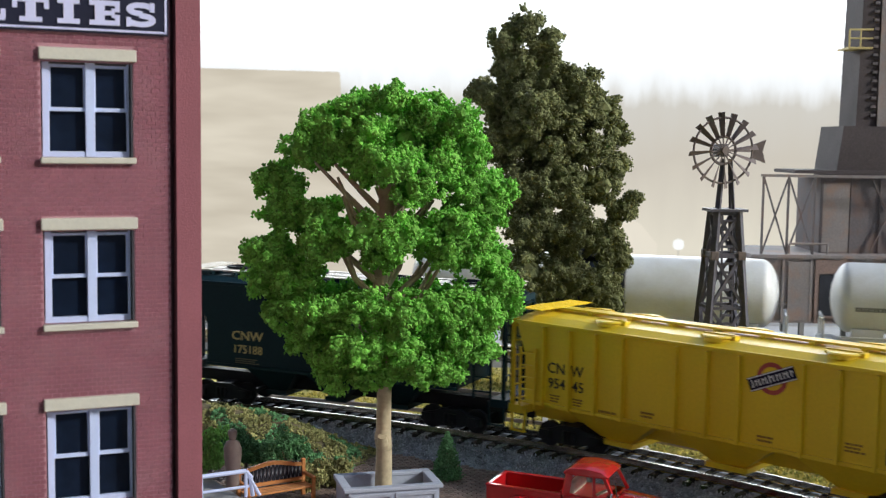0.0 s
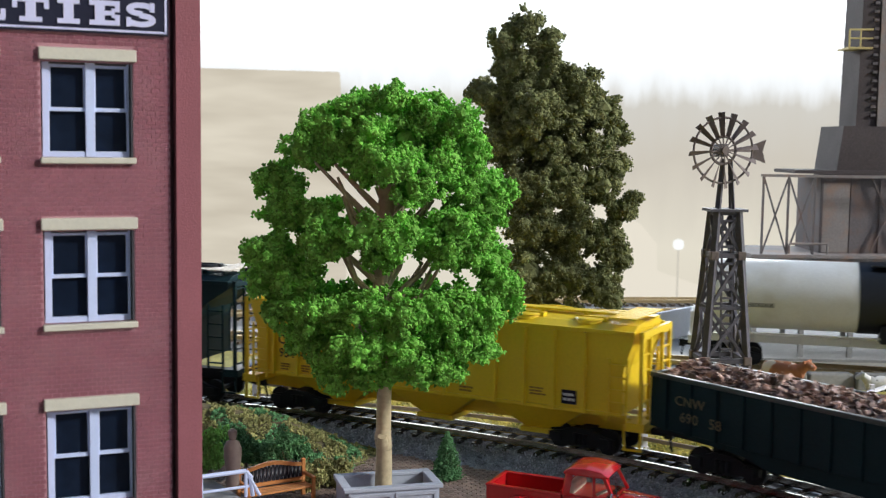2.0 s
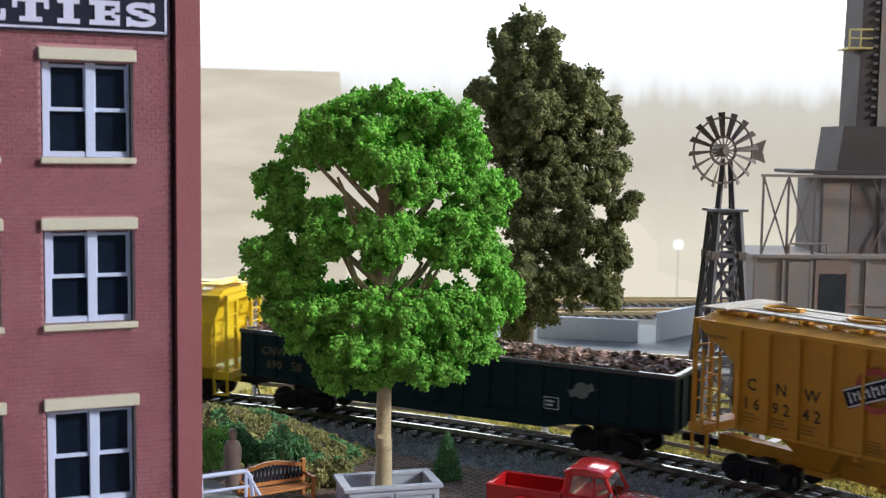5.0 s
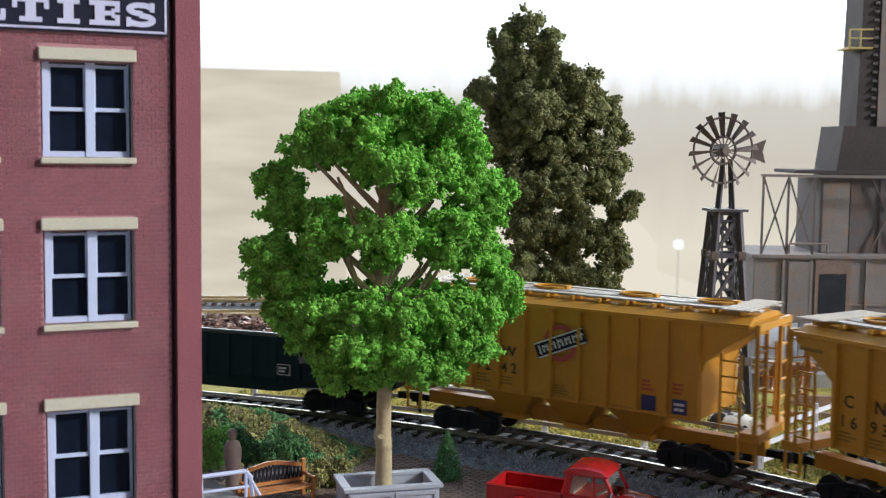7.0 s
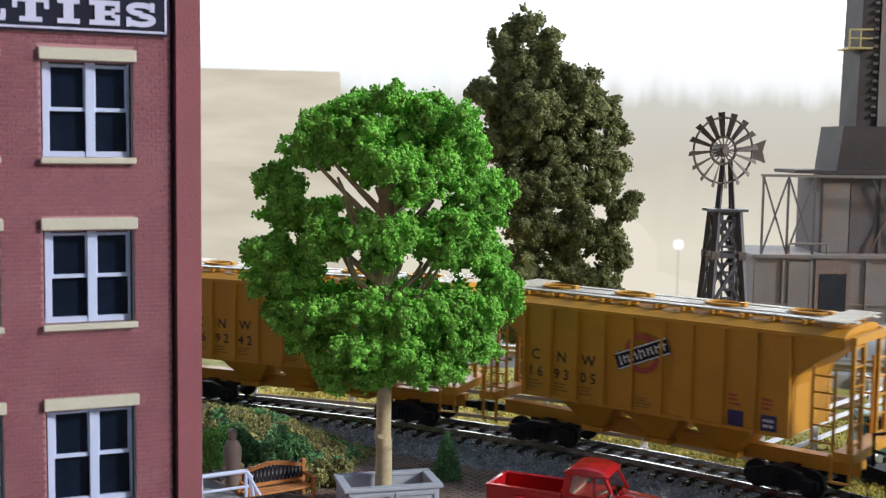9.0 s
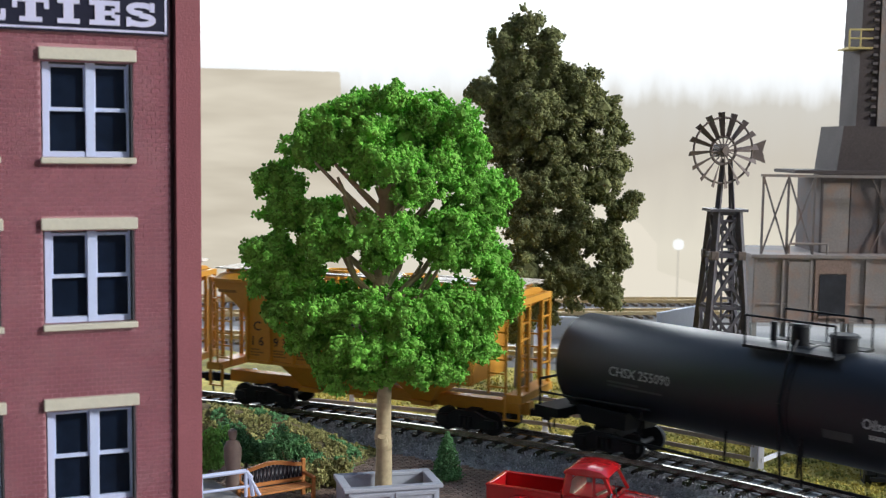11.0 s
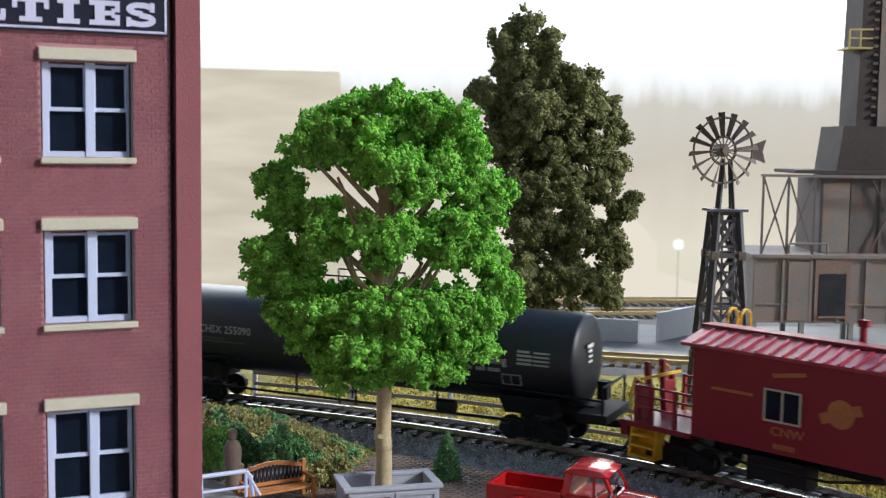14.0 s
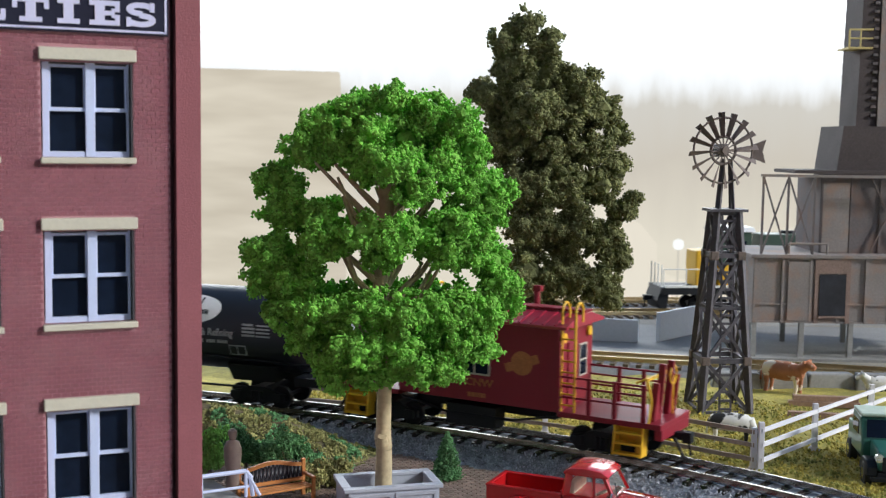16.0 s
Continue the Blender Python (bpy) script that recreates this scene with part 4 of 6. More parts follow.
def end_cage(car, x, d, z0, z1, material, wide=15.8):
    """Posts, rungs and platform at a hopper's open end; x is the end, d its outward side."""
    for y in (-wide, -wide * 0.45, wide * 0.45, wide):
        part("end_post", Mb().box((x - d * 1.2, y, (z0 + z1) / 2), (1.3, 1.3, z1 - z0)), material, car)
    part("end_beam", Mb().box((x - d * 1.2, 0, z1 - 1), (1.6, wide * 2 + 1.2, 2.4)), material, car)
    part("end_sill", Mb().box((x - d * 3, 0, z0 - 0.6), (7, wide * 2 + 1.6, 3.2)), material, car, bevel=0.2)
    ladder(car, x - d * 1.2, wide * 0.72, z0, z1, wide * 0.5, 6, material, "y")
    ladder(car, x - d * 1.2, -wide * 0.72, z0, z1, wide * 0.5, 6, material, "y")
    st = Mb()
    for dx in (0, 6.5):
        st.bar((x - d * (1 + dx), -wide, z0), (x - d * (1 + dx * 0.9), -wide, z0 - 9), 0.8)
    st.box((x - d * 4, -wide, z0 - 9), (7, 1.4, 0.6))
    part("step", st, material, car)


def hopper(name, label, L, paint, roofmat, eave, sill, ribs, letter, group, style):
    """A three-bay covered hopper with side ribs, sloped ends and bottom outlets."""
    car = thing(name, label, "freight car", group=group)
    e, W = L / 2, 16.6
    low_in = 4.0 if style == "yellow" else 16.2
    cut = 7.5 if style == "yellow" else L * 0.085
    zc, zd = eave - 3.4, eave - 14.2
    outline = [(-e + 4, eave), (e - 4, eave), (e - 4, zc), (e - 4 - low_in * 0.55, zd + 5.2), (e - 4 - low_in * 0.92, zd), (e - 4 - low_in, zd - 4), (e - 4 - low_in, sill)]
    outline += [(-x, z) for x, z in outline[:1:-1]]
    for y0, y1 in ((-W, -W + 1.2), (W - 1.2, W)):
        part("side_sheet", Mb().prism(outline, "y", y0, y1), paint, car)
    # sloped end sheets and inner body
    part("body", Mb().prism([(x * 0.996, z + 0.2 if z < eave - 1 else z - 0.2) for x, z in outline], "y", -W + 1.2, W - 1.2), paint, car)
    # outlets
    bay = (L - cut * 5.2) / 3
    for k in (-1, 0, 1):
        x = k * bay * 0.98
        m = Mb()
        vs = [(x - bay * 0.48, -W + 2, sill + 1), (x + bay * 0.48, -W + 2, sill + 1), (x + bay * 0.48, W - 2, sill + 1), (x - bay * 0.48, W - 2, sill + 1),
              (x - bay * 0.13, -7, sill - 10.5), (x + bay * 0.13, -7, sill - 10.5), (x + bay * 0.13, 7, sill - 10.5), (x - bay * 0.13, 7, sill - 10.5)]
        m.add(vs, [(0, 1, 2, 3), (7, 6, 5, 4), (0, 4, 5, 1), (1, 5, 6, 2), (2, 6, 7, 3), (3, 7, 4, 0)])
        m.box((x, 0, sill - 11.2), (bay * 0.34, 18, 1.8))
        part("outlet", m, paint, car)
    part("centre_sill", Mb().box((0, 0, 10.5), (L - 4, 5, 5)), M_BLACKIRON if style == "green" else paint, car)
    deep = 2.0 if style == "yellow" else 1.7
    for x in ribs:
        lo = sill if abs(x) < e - 4 - low_in else zc
        for y in (-1, 1):
            part("rib", Mb().box((x, y * (W + deep / 2 - 0.05), (lo + eave - 1.5) / 2), (1.1, deep, eave - 1.5 - lo), taper=0.92), paint, car)
    for y in (-W, W):
        part("side_rail", Mb().box((0, y, eave - 0.6), (L - 7, 1.9, 1.4)), paint, car, bevel=0.15)
        part("bottom_rail", Mb().box((0, y, sill + 0.4), (L - 8 - 2 * low_in, 1.7, 1.3)), paint, car, bevel=0.15)
    for d in (-1, 1):
        end_cage(car, d * e, d, sill - 3.0, eave, paint)
        coupler(car, d * (e - 2), d)
        ladder(car, d * (e - 9.5), -W - 0.9, sill - 2, eave - 10, 7.0, 5, paint)
        ladder(car, d * (e - 9.5), W + 0.9, sill - 2, eave - 10, 7.0, 5, paint)
    # roof
    h = 2.6
    roof = Mb().prism([(-W, eave), (W, eave), (W - 4, eave + h * 0.7), (4, eave + h), (-4, eave + h), (-W + 4, eave + h * 0.7)], "x", -e + 4, e - 4)
    part("roof", roof, paint if style != "orange" else M_ORANGE, car, bevel=0.15)
    if style == "yellow":
        for x in (-69.0, -47.4, -3.6, 40.6, 65.8):
            if x > -60:
                roof_hatch(car, x, -9.5, eave + 1.2, 5.4, paint)
            roof_hatch(car, x + 2.5, 9.5, eave + 1.2, 5.4, paint)
        part("running_board", Mb().box((0, 0, eave + h + 1.3), (L - 2, 6, 0.8)), roofmat, car)
        for i in range(10):
            part("saddle", Mb().box((-e + 10 + i * (L - 20) / 9, 0, eave + h + 0.4), (2, 7, 1.2)), paint, car)
    else:
        for y in (-9.0, 9.0):
            m = Mb().box((0, y, eave + h + 1.4), (L - 5, 4.2, 0.5))
            part("running_board", m, roofmat, car)
        for i in range(13):
            part("saddle", Mb().box((-e + 8 + i * (L - 16) / 12, 0, eave + h + 0.4), (1.2, 26, 1.4)), paint, car)
        part("trough_cover", Mb().box((0, 0, eave + h + 0.8), (L - 16, 9.5, 1.8)), roofmat, car, bevel=0.5)
        for x in (-0.33, -0.11, 0.14, 0.35):
            n = 24
            ring = Mb()
            for q in range(n):
                a0, a1 = 2 * math.pi * q / n, 2 * math.pi * (q + 1) / n
                ring.cyl((x * L + 6.6 * math.cos(a0), 4.6 * math.sin(a0), eave + h + 2.2), (x * L + 6.6 * math.cos(a1), 4.6 * math.sin(a1), eave + h + 2.2), 0.6, n=5)
            ring.box((x * L + 7.0, 0, eave + h + 2.2), (2, 3, 1.8))
            part("hatch_clamp", ring, paint if style != "green" else M_BLACKIRON, car)
    for d in (-1, 1):
        grate = Mb()
        for k in range(7):
            grate.box((d * (e - 4.5 - k * 1.5), 0, eave + h + 1.9), (0.7, 32, 0.5))
        for k in range(9):
            grate.box((d * (e - 9), -16 + k * 4, eave + h + 1.85), (10.5, 0.7, 0.4))
        part("end_grating", grate, roofmat, car)
    for d in (-1, 1):
        truck_set(car, d * (e - 24))
    return car


def green_hopper():
    c = hopper("hopper_car", "dark green covered hopper car with pale lettering", 158, M_GREENCAR, M_ROOFGREY, 54, 18, (), M_LETTERY, "freight cars", "green")
    lettering(c, "CNW", 5.4, -38.4, 31.4, M_LETTERY, y=-16.7, bold=0.08, width=1.15)
    lettering(c, "175188", 5.0, -38.2, 25.6, M_LETTERY, y=-16.75, bold=0.06, width=1.0, name="car_number")
    bars(c, -38.5, 20.8, 12, 2.6, 3, M_DIMGOLD, y=-16.7)
    herald(c, 37, 35.5, 6.2, y=-16.75)
    part("mark", Mb().box((47, -16.75, 24), (6, 0.12, 4)), M_LETTERW, c)
    part("mark", Mb().box((47, -16.85, 24), (4.8, 0.12, 2.8)), M_GREENCAR, c)
    return c


def yellow_hopper():
    c = hopper("hopper_car", "bright yellow covered hopper car with round roof hatches", 178, M_YELLOW, M_YELLOW, 47.7, 16.7, (66.6, 54.6, 42.6, 30.5, 8.4, -3.6, -15.4, -37.2, -48.9, -60.3, -72.3), M_LETTER, "freight cars", "yellow")
    lettering(c, "CN", 5.6, -66.6, 31.2, M_LETTER, y=-16.75, bold=0.06, width=1.0)
    lettering(c, "W", 5.6, -57.2, 31.2, M_LETTER, y=-16.75, bold=0.06, width=0.95)
    lettering(c, "954", 5.4, -66.3, 25.5, M_LETTER, y=-16.75, bold=0.05, width=0.98, name="car_number")
    lettering(c, "45", 5.4, -56.6, 25.5, M_LETTER, y=-16.75, bold=0.05, width=0.98, name="car_number")
    bars(c, -66.3, 20.0, 6, 3.2, 3, M_PRINT, y=-16.75)
    bars(c, -56.0, 20.0, 6, 3.2, 3, M_PRINT, y=-16.75)
    bars(c, -43.5, 18.6, 8, 1.6, 1, M_PRINT, y=-16.75)
    bars(c, -26, 20.4, 7, 2.6, 2, M_PRINT, y=-16.75)
    bars(c, 19, 20.0, 8, 2.6, 2, M_PRINT, y=-16.75)
    bars(c, 48.6, 22.5, 8, 3.4, 3, M_PRINT, y=-16.75)
    herald(c, 19.6, 40.1, 5.3, y=-16.7, k=1.04)
    part("mark", Mb().box((60.6, -16.75, 21.6), (6.0, 0.12, 5.2)), M_SIGN, c)
    bars(c, 60.6, 21.6, 4.8, 3.6, 2, M_LETTERW, y=-16.9)
    return c


def orange_hopper(words_x):
    c = hopper("hopper_car", "orange-yellow covered hopper car with weathered pale roof walks", 145.4, M_ORANGE, M_ROOFGREY, 55.2, 20.6, [(k - 4.5) * 11.47 for k in range(10)], M_LETTER, "freight cars", "orange")
    for k, ch in enumerate("CNW"):
        lettering(c, ch, 5.6, -47.0 + k * 11.47, 36.0, M_LETTER, y=-16.75, bold=0.06)
    for k in range(3):
        lettering(c, " ".join(words_x[2 * k:2 * k + 2]), 5.4, -47.0 + k * 11.47, 29.6, M_LETTER, y=-16.75, bold=0.06, width=0.98, name="car_number")
    for k in range(3):
        bars(c, -47.0 + k * 11.47, 25.0, 7, 3.6, 3, M_PRINT, y=-16.75)
    herald(c, -1.7, 41.8, 7.0, y=-17.75)
    bars(c, -1.2, 24.4, 6.5, 4, 4, M_PRINT, y=-16.75)
    for x in (33.3, 44.9):
        part("mark", Mb().box((x, -16.75, 24.2), (5.6, 0.12, 5.4)), M_MARKBLUE, c)
        bars(c, x, 30.5, 5.5, 4.4, 3, M_LOGORED, y=-16.75)
    bars(c, 44.9, 24.2, 4, 3.6, 2, M_LETTERW, y=-16.9)
    bars(c, -62, 50, 10, 2.2, 1, M_PRINT, y=-16.75)
    return c


def gondola():
    L, W, z0, z1 = 192, 16.8, 12.5, 33.2
    e = L / 2
    c = thing("gondola_car", "black-green gondola car heaped with rusty scrap metal", "freight car", group="freight cars")
    for y in (-W + 0.6, W - 0.6):
        part("side", Mb().box((0, y, (z0 + z1) / 2 + 1), (L, 1.2, z1 - z0 - 2)), M_GREENCAR, c)
        part("top_chord", Mb().box((0, y, z1), (L + 1, 2.2, 1.6)), M_CHORDLIT, c, bevel=0.3)
        for i in range(17):
            x = -e + 7 + i * (L - 14) / 16
            s = -1 if y < 0 else 1
            part("rib", Mb().box((x, y + s * 1.0, (z0 + z1) / 2 + 0.5), (2.0, 1.0, z1 - z0 - 2.5), taper=0.9), M_GREENCAR, c)
    for d in (-1, 1):
        part("end_wall", Mb().box((d * (e - 0.6), 0, (z0 + z1) / 2 + 1), (1.2, 2 * W - 2.4, z1 - z0 - 2)), M_GREENCAR, c)
        part("end_chord", Mb().box((d * (e - 0.4), 0, z1), (2.2, 2 * W - 3.4, 1.6)), M_CHORDLIT, c, bevel=0.3)
        for y in (-10, 0, 10):
            part("end_rib", Mb().box((d * (e + 0.4), y, (z0 + z1) / 2), (1.0, 2.0, z1 - z0 - 3)), M_GREENCAR, c)
        coupler(c, d * (e - 1), d)
        truck_set(c, d * (e - 27))
    part("floor_frame", Mb().box((0, 0, 13.5), (L - 3, 2 * W - 4, 3)), M_BLACKIRON, c)
    part("side_sill", Mb().prism([(-e + 2, 14), (e - 2, 14), (e - 40, 11.5), (e - 50, 9), (-e + 50, 9), (-e + 40, 11.5)], "y", -W + 1.4, -W + 2.4), M_GREENCAR, c)
    lettering(c, "CNW", 4.6, -77.4, 25.8, M_DIMGOLD, y=-17.8, bold=0.05, width=1.15)
    lettering(c, "690", 5.0, -77.5, 20.2, M_DIMGOLD, y=-17.8, bold=0.05, width=1.1, name="car_number")
    lettering(c, "58", 5.0, -66.0, 20.2, M_DIMGOLD, y=-17.8, bold=0.05, width=1.1, name="car_number")
    herald_y = -17.8
    part("emblem", Mb().box((61, herald_y, 25), (10, 0.1, 2.8), Matrix.Rotation(-0.36, 3, "Y")).cyl((61, herald_y + 0.1, 25), (61, herald_y - 0.04, 25), 3.0, n=24), mat("faded_grey", (0.17, 0.19, 0.20), 0.6, 0.2, 900, 0.0), c, "faded grey emblem")
    part("mark", Mb().box((49.2, -17.75, 19.0), (6, 0.1, 4.6)), M_LETTERW, c)
    part("mark", Mb().box((49.2, -17.83, 19.0), (5.4, 0.1, 4.0)), M_GREENCAR, c)
    bars(c, 49.2, 19.0, 4.2, 2.8, 2, M_LETTERW, y=-17.95)
    # scrap load
    rng = random.Random(77)
    bed = []
    for i in range(61):
        bed.append([(-e + 2.2 + (L - 4.4) * i / 60, -W + 1.4 + (2 * W - 2.8) * j / 8, 30.5 + 2.6 * math.sin(math.pi * j / 8) + rng.uniform(-0.5, 0.5)) for j in range(9)])
    part("load_bed", strip(Mb(), bed), M_SCRAP, c)
    mb = Mb()
    for _ in range(3400):
        x, y = rng.uniform(-e + 3, e - 3), rng.uniform(-W + 2, W - 2)
        z = 31.1 + 3.2 * math.cos(y / W * 1.5) + rng.uniform(-0.3, 1.9) * (1 - abs(y) / W * 0.6)
        z += 1.2 * noise.noise(Vector((x * 0.06, y * 0.1, 4)))
        m = Euler((rng.gauss(0, 0.6), rng.gauss(0, 0.6), rng.uniform(0, 6.3))).to_matrix()
        mb.box((x, y, z), (rng.uniform(1.2, 5.2), rng.uniform(0.7, 2.8), rng.uniform(0.12, 0.4)), m, taper=rng.uniform(0.6, 1.0))
    tagged(part("scrap_load", mb, M_SCRAP, c, "rusty brown shredded scrap"), kind="stuff")
    return c


def tank_profile(r, half, k=0.32):
    """Profile of a tank with dished heads, about its own axis."""
    prof = []
    for i in range(9):
        a = math.pi / 2 * i / 8
        prof.append((max(0.05, r * math.sin(a)), -half - r * k * math.cos(a) + r * k))
    return prof + [(q, -z) for q, z in reversed(prof)]


def black_tank():
    r, zc, half = 18.1, 32.2, 99.6
    c = thing("tank_car", "black tank car with white oval sign", "freight car", group="freight cars")
    along = Matrix.Rotation(radians(90), 3, "Y")
    m = Mb().lathe(tank_profile(r, half, 0.2), 48, along)
    m.v = [(x, y, z + zc) for x, y, z in m.v]
    part("tank", m, M_BLACK, c, smooth=True)
    for x in (-1.0,):
        ring = Mb().lathe([(r + 0.05, x - 0.9), (r + 0.5, x - 0.7), (r + 0.5, x + 0.7), (r + 0.05, x + 0.9)], 40, along)
        ring.v = [(a, b, d + zc) for a, b, d in ring.v]
        part("band", ring, M_BLACK, c, smooth=True)
    for d in (-1, 1):
        part("stub_sill", Mb().box((d * (half - 16), 0, 13.5), (36, 8, 4)), M_BLACKIRON, c)
        part("saddle", Mb().box((d * 78, 0, 15), (20, 24, 7), taper=1.2), M_BLACKIRON, c)
        part("end_sill", Mb().box((d * (half + 4), 0, 13), (12, 30, 3.6)), M_BLACKIRON, c, bevel=0.2)
        hr = Mb().pipe([(d * (half + 8), -14, 14), (d * (half + 8), -14, 25), (d * (half + 8), 14, 25), (d * (half + 8), 14, 14)], 0.5)
        part("end_rail", hr, M_BLACKIRON, c)
        part("brake_gear", Mb().box((d * (half + 2), 7, 20), (4, 5, 7)), M_BLACKIRON, c)
        coupler(c, d * (half + 7), d)
        truck_set(c, d * 80)
        side = Mb().pipe([(d * 55, -15.5, 22), (d * (half + 8), -14.5, 20)], 0.45)
        part("hand_rail", side, M_BLACKIRON, c)
    low = Mb().pipe([(-75, -14, 9), (75, -14, 9)], 0.55)
    for x in (-60, -25, 2, 40):
        low.cyl((x, -14, 10), (x, -13, 22), 0.5, n=6)
    part("brake_pipe", low, M_BLACKIRON, c)
    part("air_tank", Mb().cyl((40, -12, 11), (47, -12, 11), 2.6, n=16), M_BLACKIRON, c, smooth=True)
    part("ladder_strut", Mb().pipe([(-2.5, -16.5, 8), (-2.5, -19.3, 34), (-2.5, -14.5, 47), (-2.5, -9, 53)], 0.55).pipe([(5, -16.5, 8), (5, -17.4, 24)], 0.55), M_BLACKIRON, c)
    # dome platform
    part("platform", Mb().box((-4, -9.5, 49.4), (33, 6.5, 0.9)).box((-4, 9.5, 49.4), (33, 6.5, 0.9)), M_BLACKIRON, c)
    rail = Mb()
    for y in (-12, 12):
        rail.pipe([(-20, y, 49), (-20, y, 59.5), (12, y, 59.5), (12, y, 49)], 0.4)
        rail.pipe([(-4, y, 49), (-4, y, 59)], 0.35)
    part("platform_rail", rail, M_BLACKIRON, c)
    for x, rr, hh in ((-6.8, 3.0, 6.6), (8.7, 4.4, 5.0), (-16.5, 1.1, 6)):
        part("manway", Mb().cyl((x, 0, 49.6), (x, 0, 49.6 + hh), rr, rr, 20).cyl((x, 0, 49.6 + hh), (x, 0, 50.5 + hh), rr * 1.15, rr, 20), M_BLACKIRON, c, smooth=True)
    # oval sign on the curved side, laid as a thin patch
    def on_side(u, v, lift):
        a = (v - zc) / r
        a = max(-1.4, min(1.4, a))
        return (u, -(r + lift) * math.cos(a), zc + (r + lift) * math.sin(a))
    def patch(pts3, fs, lift):
        return Mb().add([on_side(x, z, lift) for x, y, z in pts3], fs)
    ox, oz, ow, oh = 49.0, 42.6, 14.8, 7.0
    rows = [[(ox + ow * k * math.cos(2 * math.pi * i / 48), 0, oz + oh * k * math.sin(2 * math.pi * i / 48)) for i in range(48)] for k in (1.0, 0.75, 0.5, 0.25, 0.03)]
    vs = [p for rw in rows for p in rw]
    fs = [(j * 48 + i, j * 48 + (i + 1) % 48, (j + 1) * 48 + (i + 1) % 48, (j + 1) * 48 + i) for j in range(4) for i in range(48)]
    part("oval_sign", patch(vs, fs, 0.12), M_LETTERW, c, "white oval sign")
    def words(txt, size, x, z, material, bold, width, nm="lettering"):
        t = text_mb(txt, size, bold, width, 0.0)
        t.v = [on_side(a + x, d + z, 0.26) for a, b, d in t.v]
        part(nm, t, material, c)
    # the trade name in the oval stands as plain strokes
    for n_st, u0, v0 in ((7, 42.6, 41.2), (6, 42.4, 37.5)):
        st = Mb()
        for k in range(n_st):
            u, hh = u0 + k * 2.25, 3.0 if k == 0 else 2.3
            for q in ((u, v0 - 1.4, u + 0.75, v0 - 1.4 + hh), (u + 1.15, v0 - 1.4, u + 1.8, v0 - 1.4 + hh * 0.9), (u, v0 - 0.7 + 0.5 * (k % 2), u + 1.8, v0 - 0.1 + 0.5 * (k % 2))):
                st.add([on_side(a, d, 0.26) for a, d in ((q[0], q[1]), (q[2], q[1]), (q[2], q[3]), (q[0], q[3]))], [(0, 1, 2, 3)])
        part("stroke", st, M_BLACK, c)
    words("Oilseed Processing & Refining", 4.4, 48.0, 32.4, mat("tank_lettering", (0.42, 0.43, 0.45), 0.6, 0.1, 900, 0.0), 0.09, 0.86)
    small, rs = Mb(), random.Random(6)
    u = 27.5
    while u < 68.5:
        w = rs.uniform(2.0, 5.0)
        k = u
        while k < u + w:
            small.add([on_side(a, d, 0.26) for a, d in ((k, 27.9), (k + 0.75, 27.9), (k + 0.75, 29.4), (k, 29.4))], [(0, 1, 2, 3)])
            k += 1.05
        u += w + 1.6
    part("small_print", small, bpy.data.materials["tank_lettering"], c)
    deco = Mb()
    deco.add([on_side(u, v, 0.3) for u, v in ((35.5, 44.6), (47, 44.6), (47, 45.9), (35.5, 45.9))], [(0, 1, 2, 3)])
    part("stripe", deco, M_LETTERY, c, "yellow sign stripe")
    deco = Mb()
    for k in range(3):
        deco.add([on_side(u, v, 0.3) for u, v in ((47.5 + k * 2.6, 44.0), (48.6 + k * 2.6, 44.0), (49.4 + k * 2.6, 48.0), (48.5 + k * 2.6, 48.0))], [(0, 1, 2, 3)])
    part("stroke", deco, M_BLACK, c)
    def rect(u0, v0, u1, v1, material, nm="stencil", lift=0.2):
        part(nm, Mb().add([on_side(u, v, lift) for u, v in ((u0, v0), (u1, v0), (u1, v1), (u0, v1))], [(0, 1, 2, 3)]), material, c)
    grey = mat("stencil_grey", (0.34, 0.36, 0.38), 0.6, 0.15, 900, 0.0)
    for k in range(4):
        rect(75, 36.0 - k * 1.5, 81 if k else 80, 36.9 - k * 1.5, grey)
        rect(81.6, 36.0 - k * 1.5, 88, 36.7 - k * 1.5, grey)
    rect(68.5, 22.6, 76.5, 27.4, grey, "mark", 0.15)
    rect(69.0, 23.1, 72.2, 26.9, M_BLACK, "mark", 0.25)
    rect(72.7, 23.1, 76.0, 26.9, M_BLACK, "mark", 0.25)
    words("CHSX 255090", 4.6, -58.0, 33.8, grey, 0.06, 0.98, "car_number")
    dim = mat("stencil_dim", (0.06, 0.065, 0.07), 0.6, 0.1, 900, 0.0)
    rect(-72, 29.8, -58, 30.6, dim)
    rect(-72, 28.4, -48, 29.2, dim)
    rect(12, 25.5, 22, 28.5, dim)
    rect(42, 24.2, 52, 27.2, dim)
    # stencil on the head
    hd = Mb()
    for k in range(4):
        hd.box((half + 0.4, -6.0, 39 - k * 2.0), (0.2, 6.0 if k == 0 else 4.0, 1.4 if k == 0 else 0.8))
    part("head_stencil", hd, M_LETTERW, c)
    return c


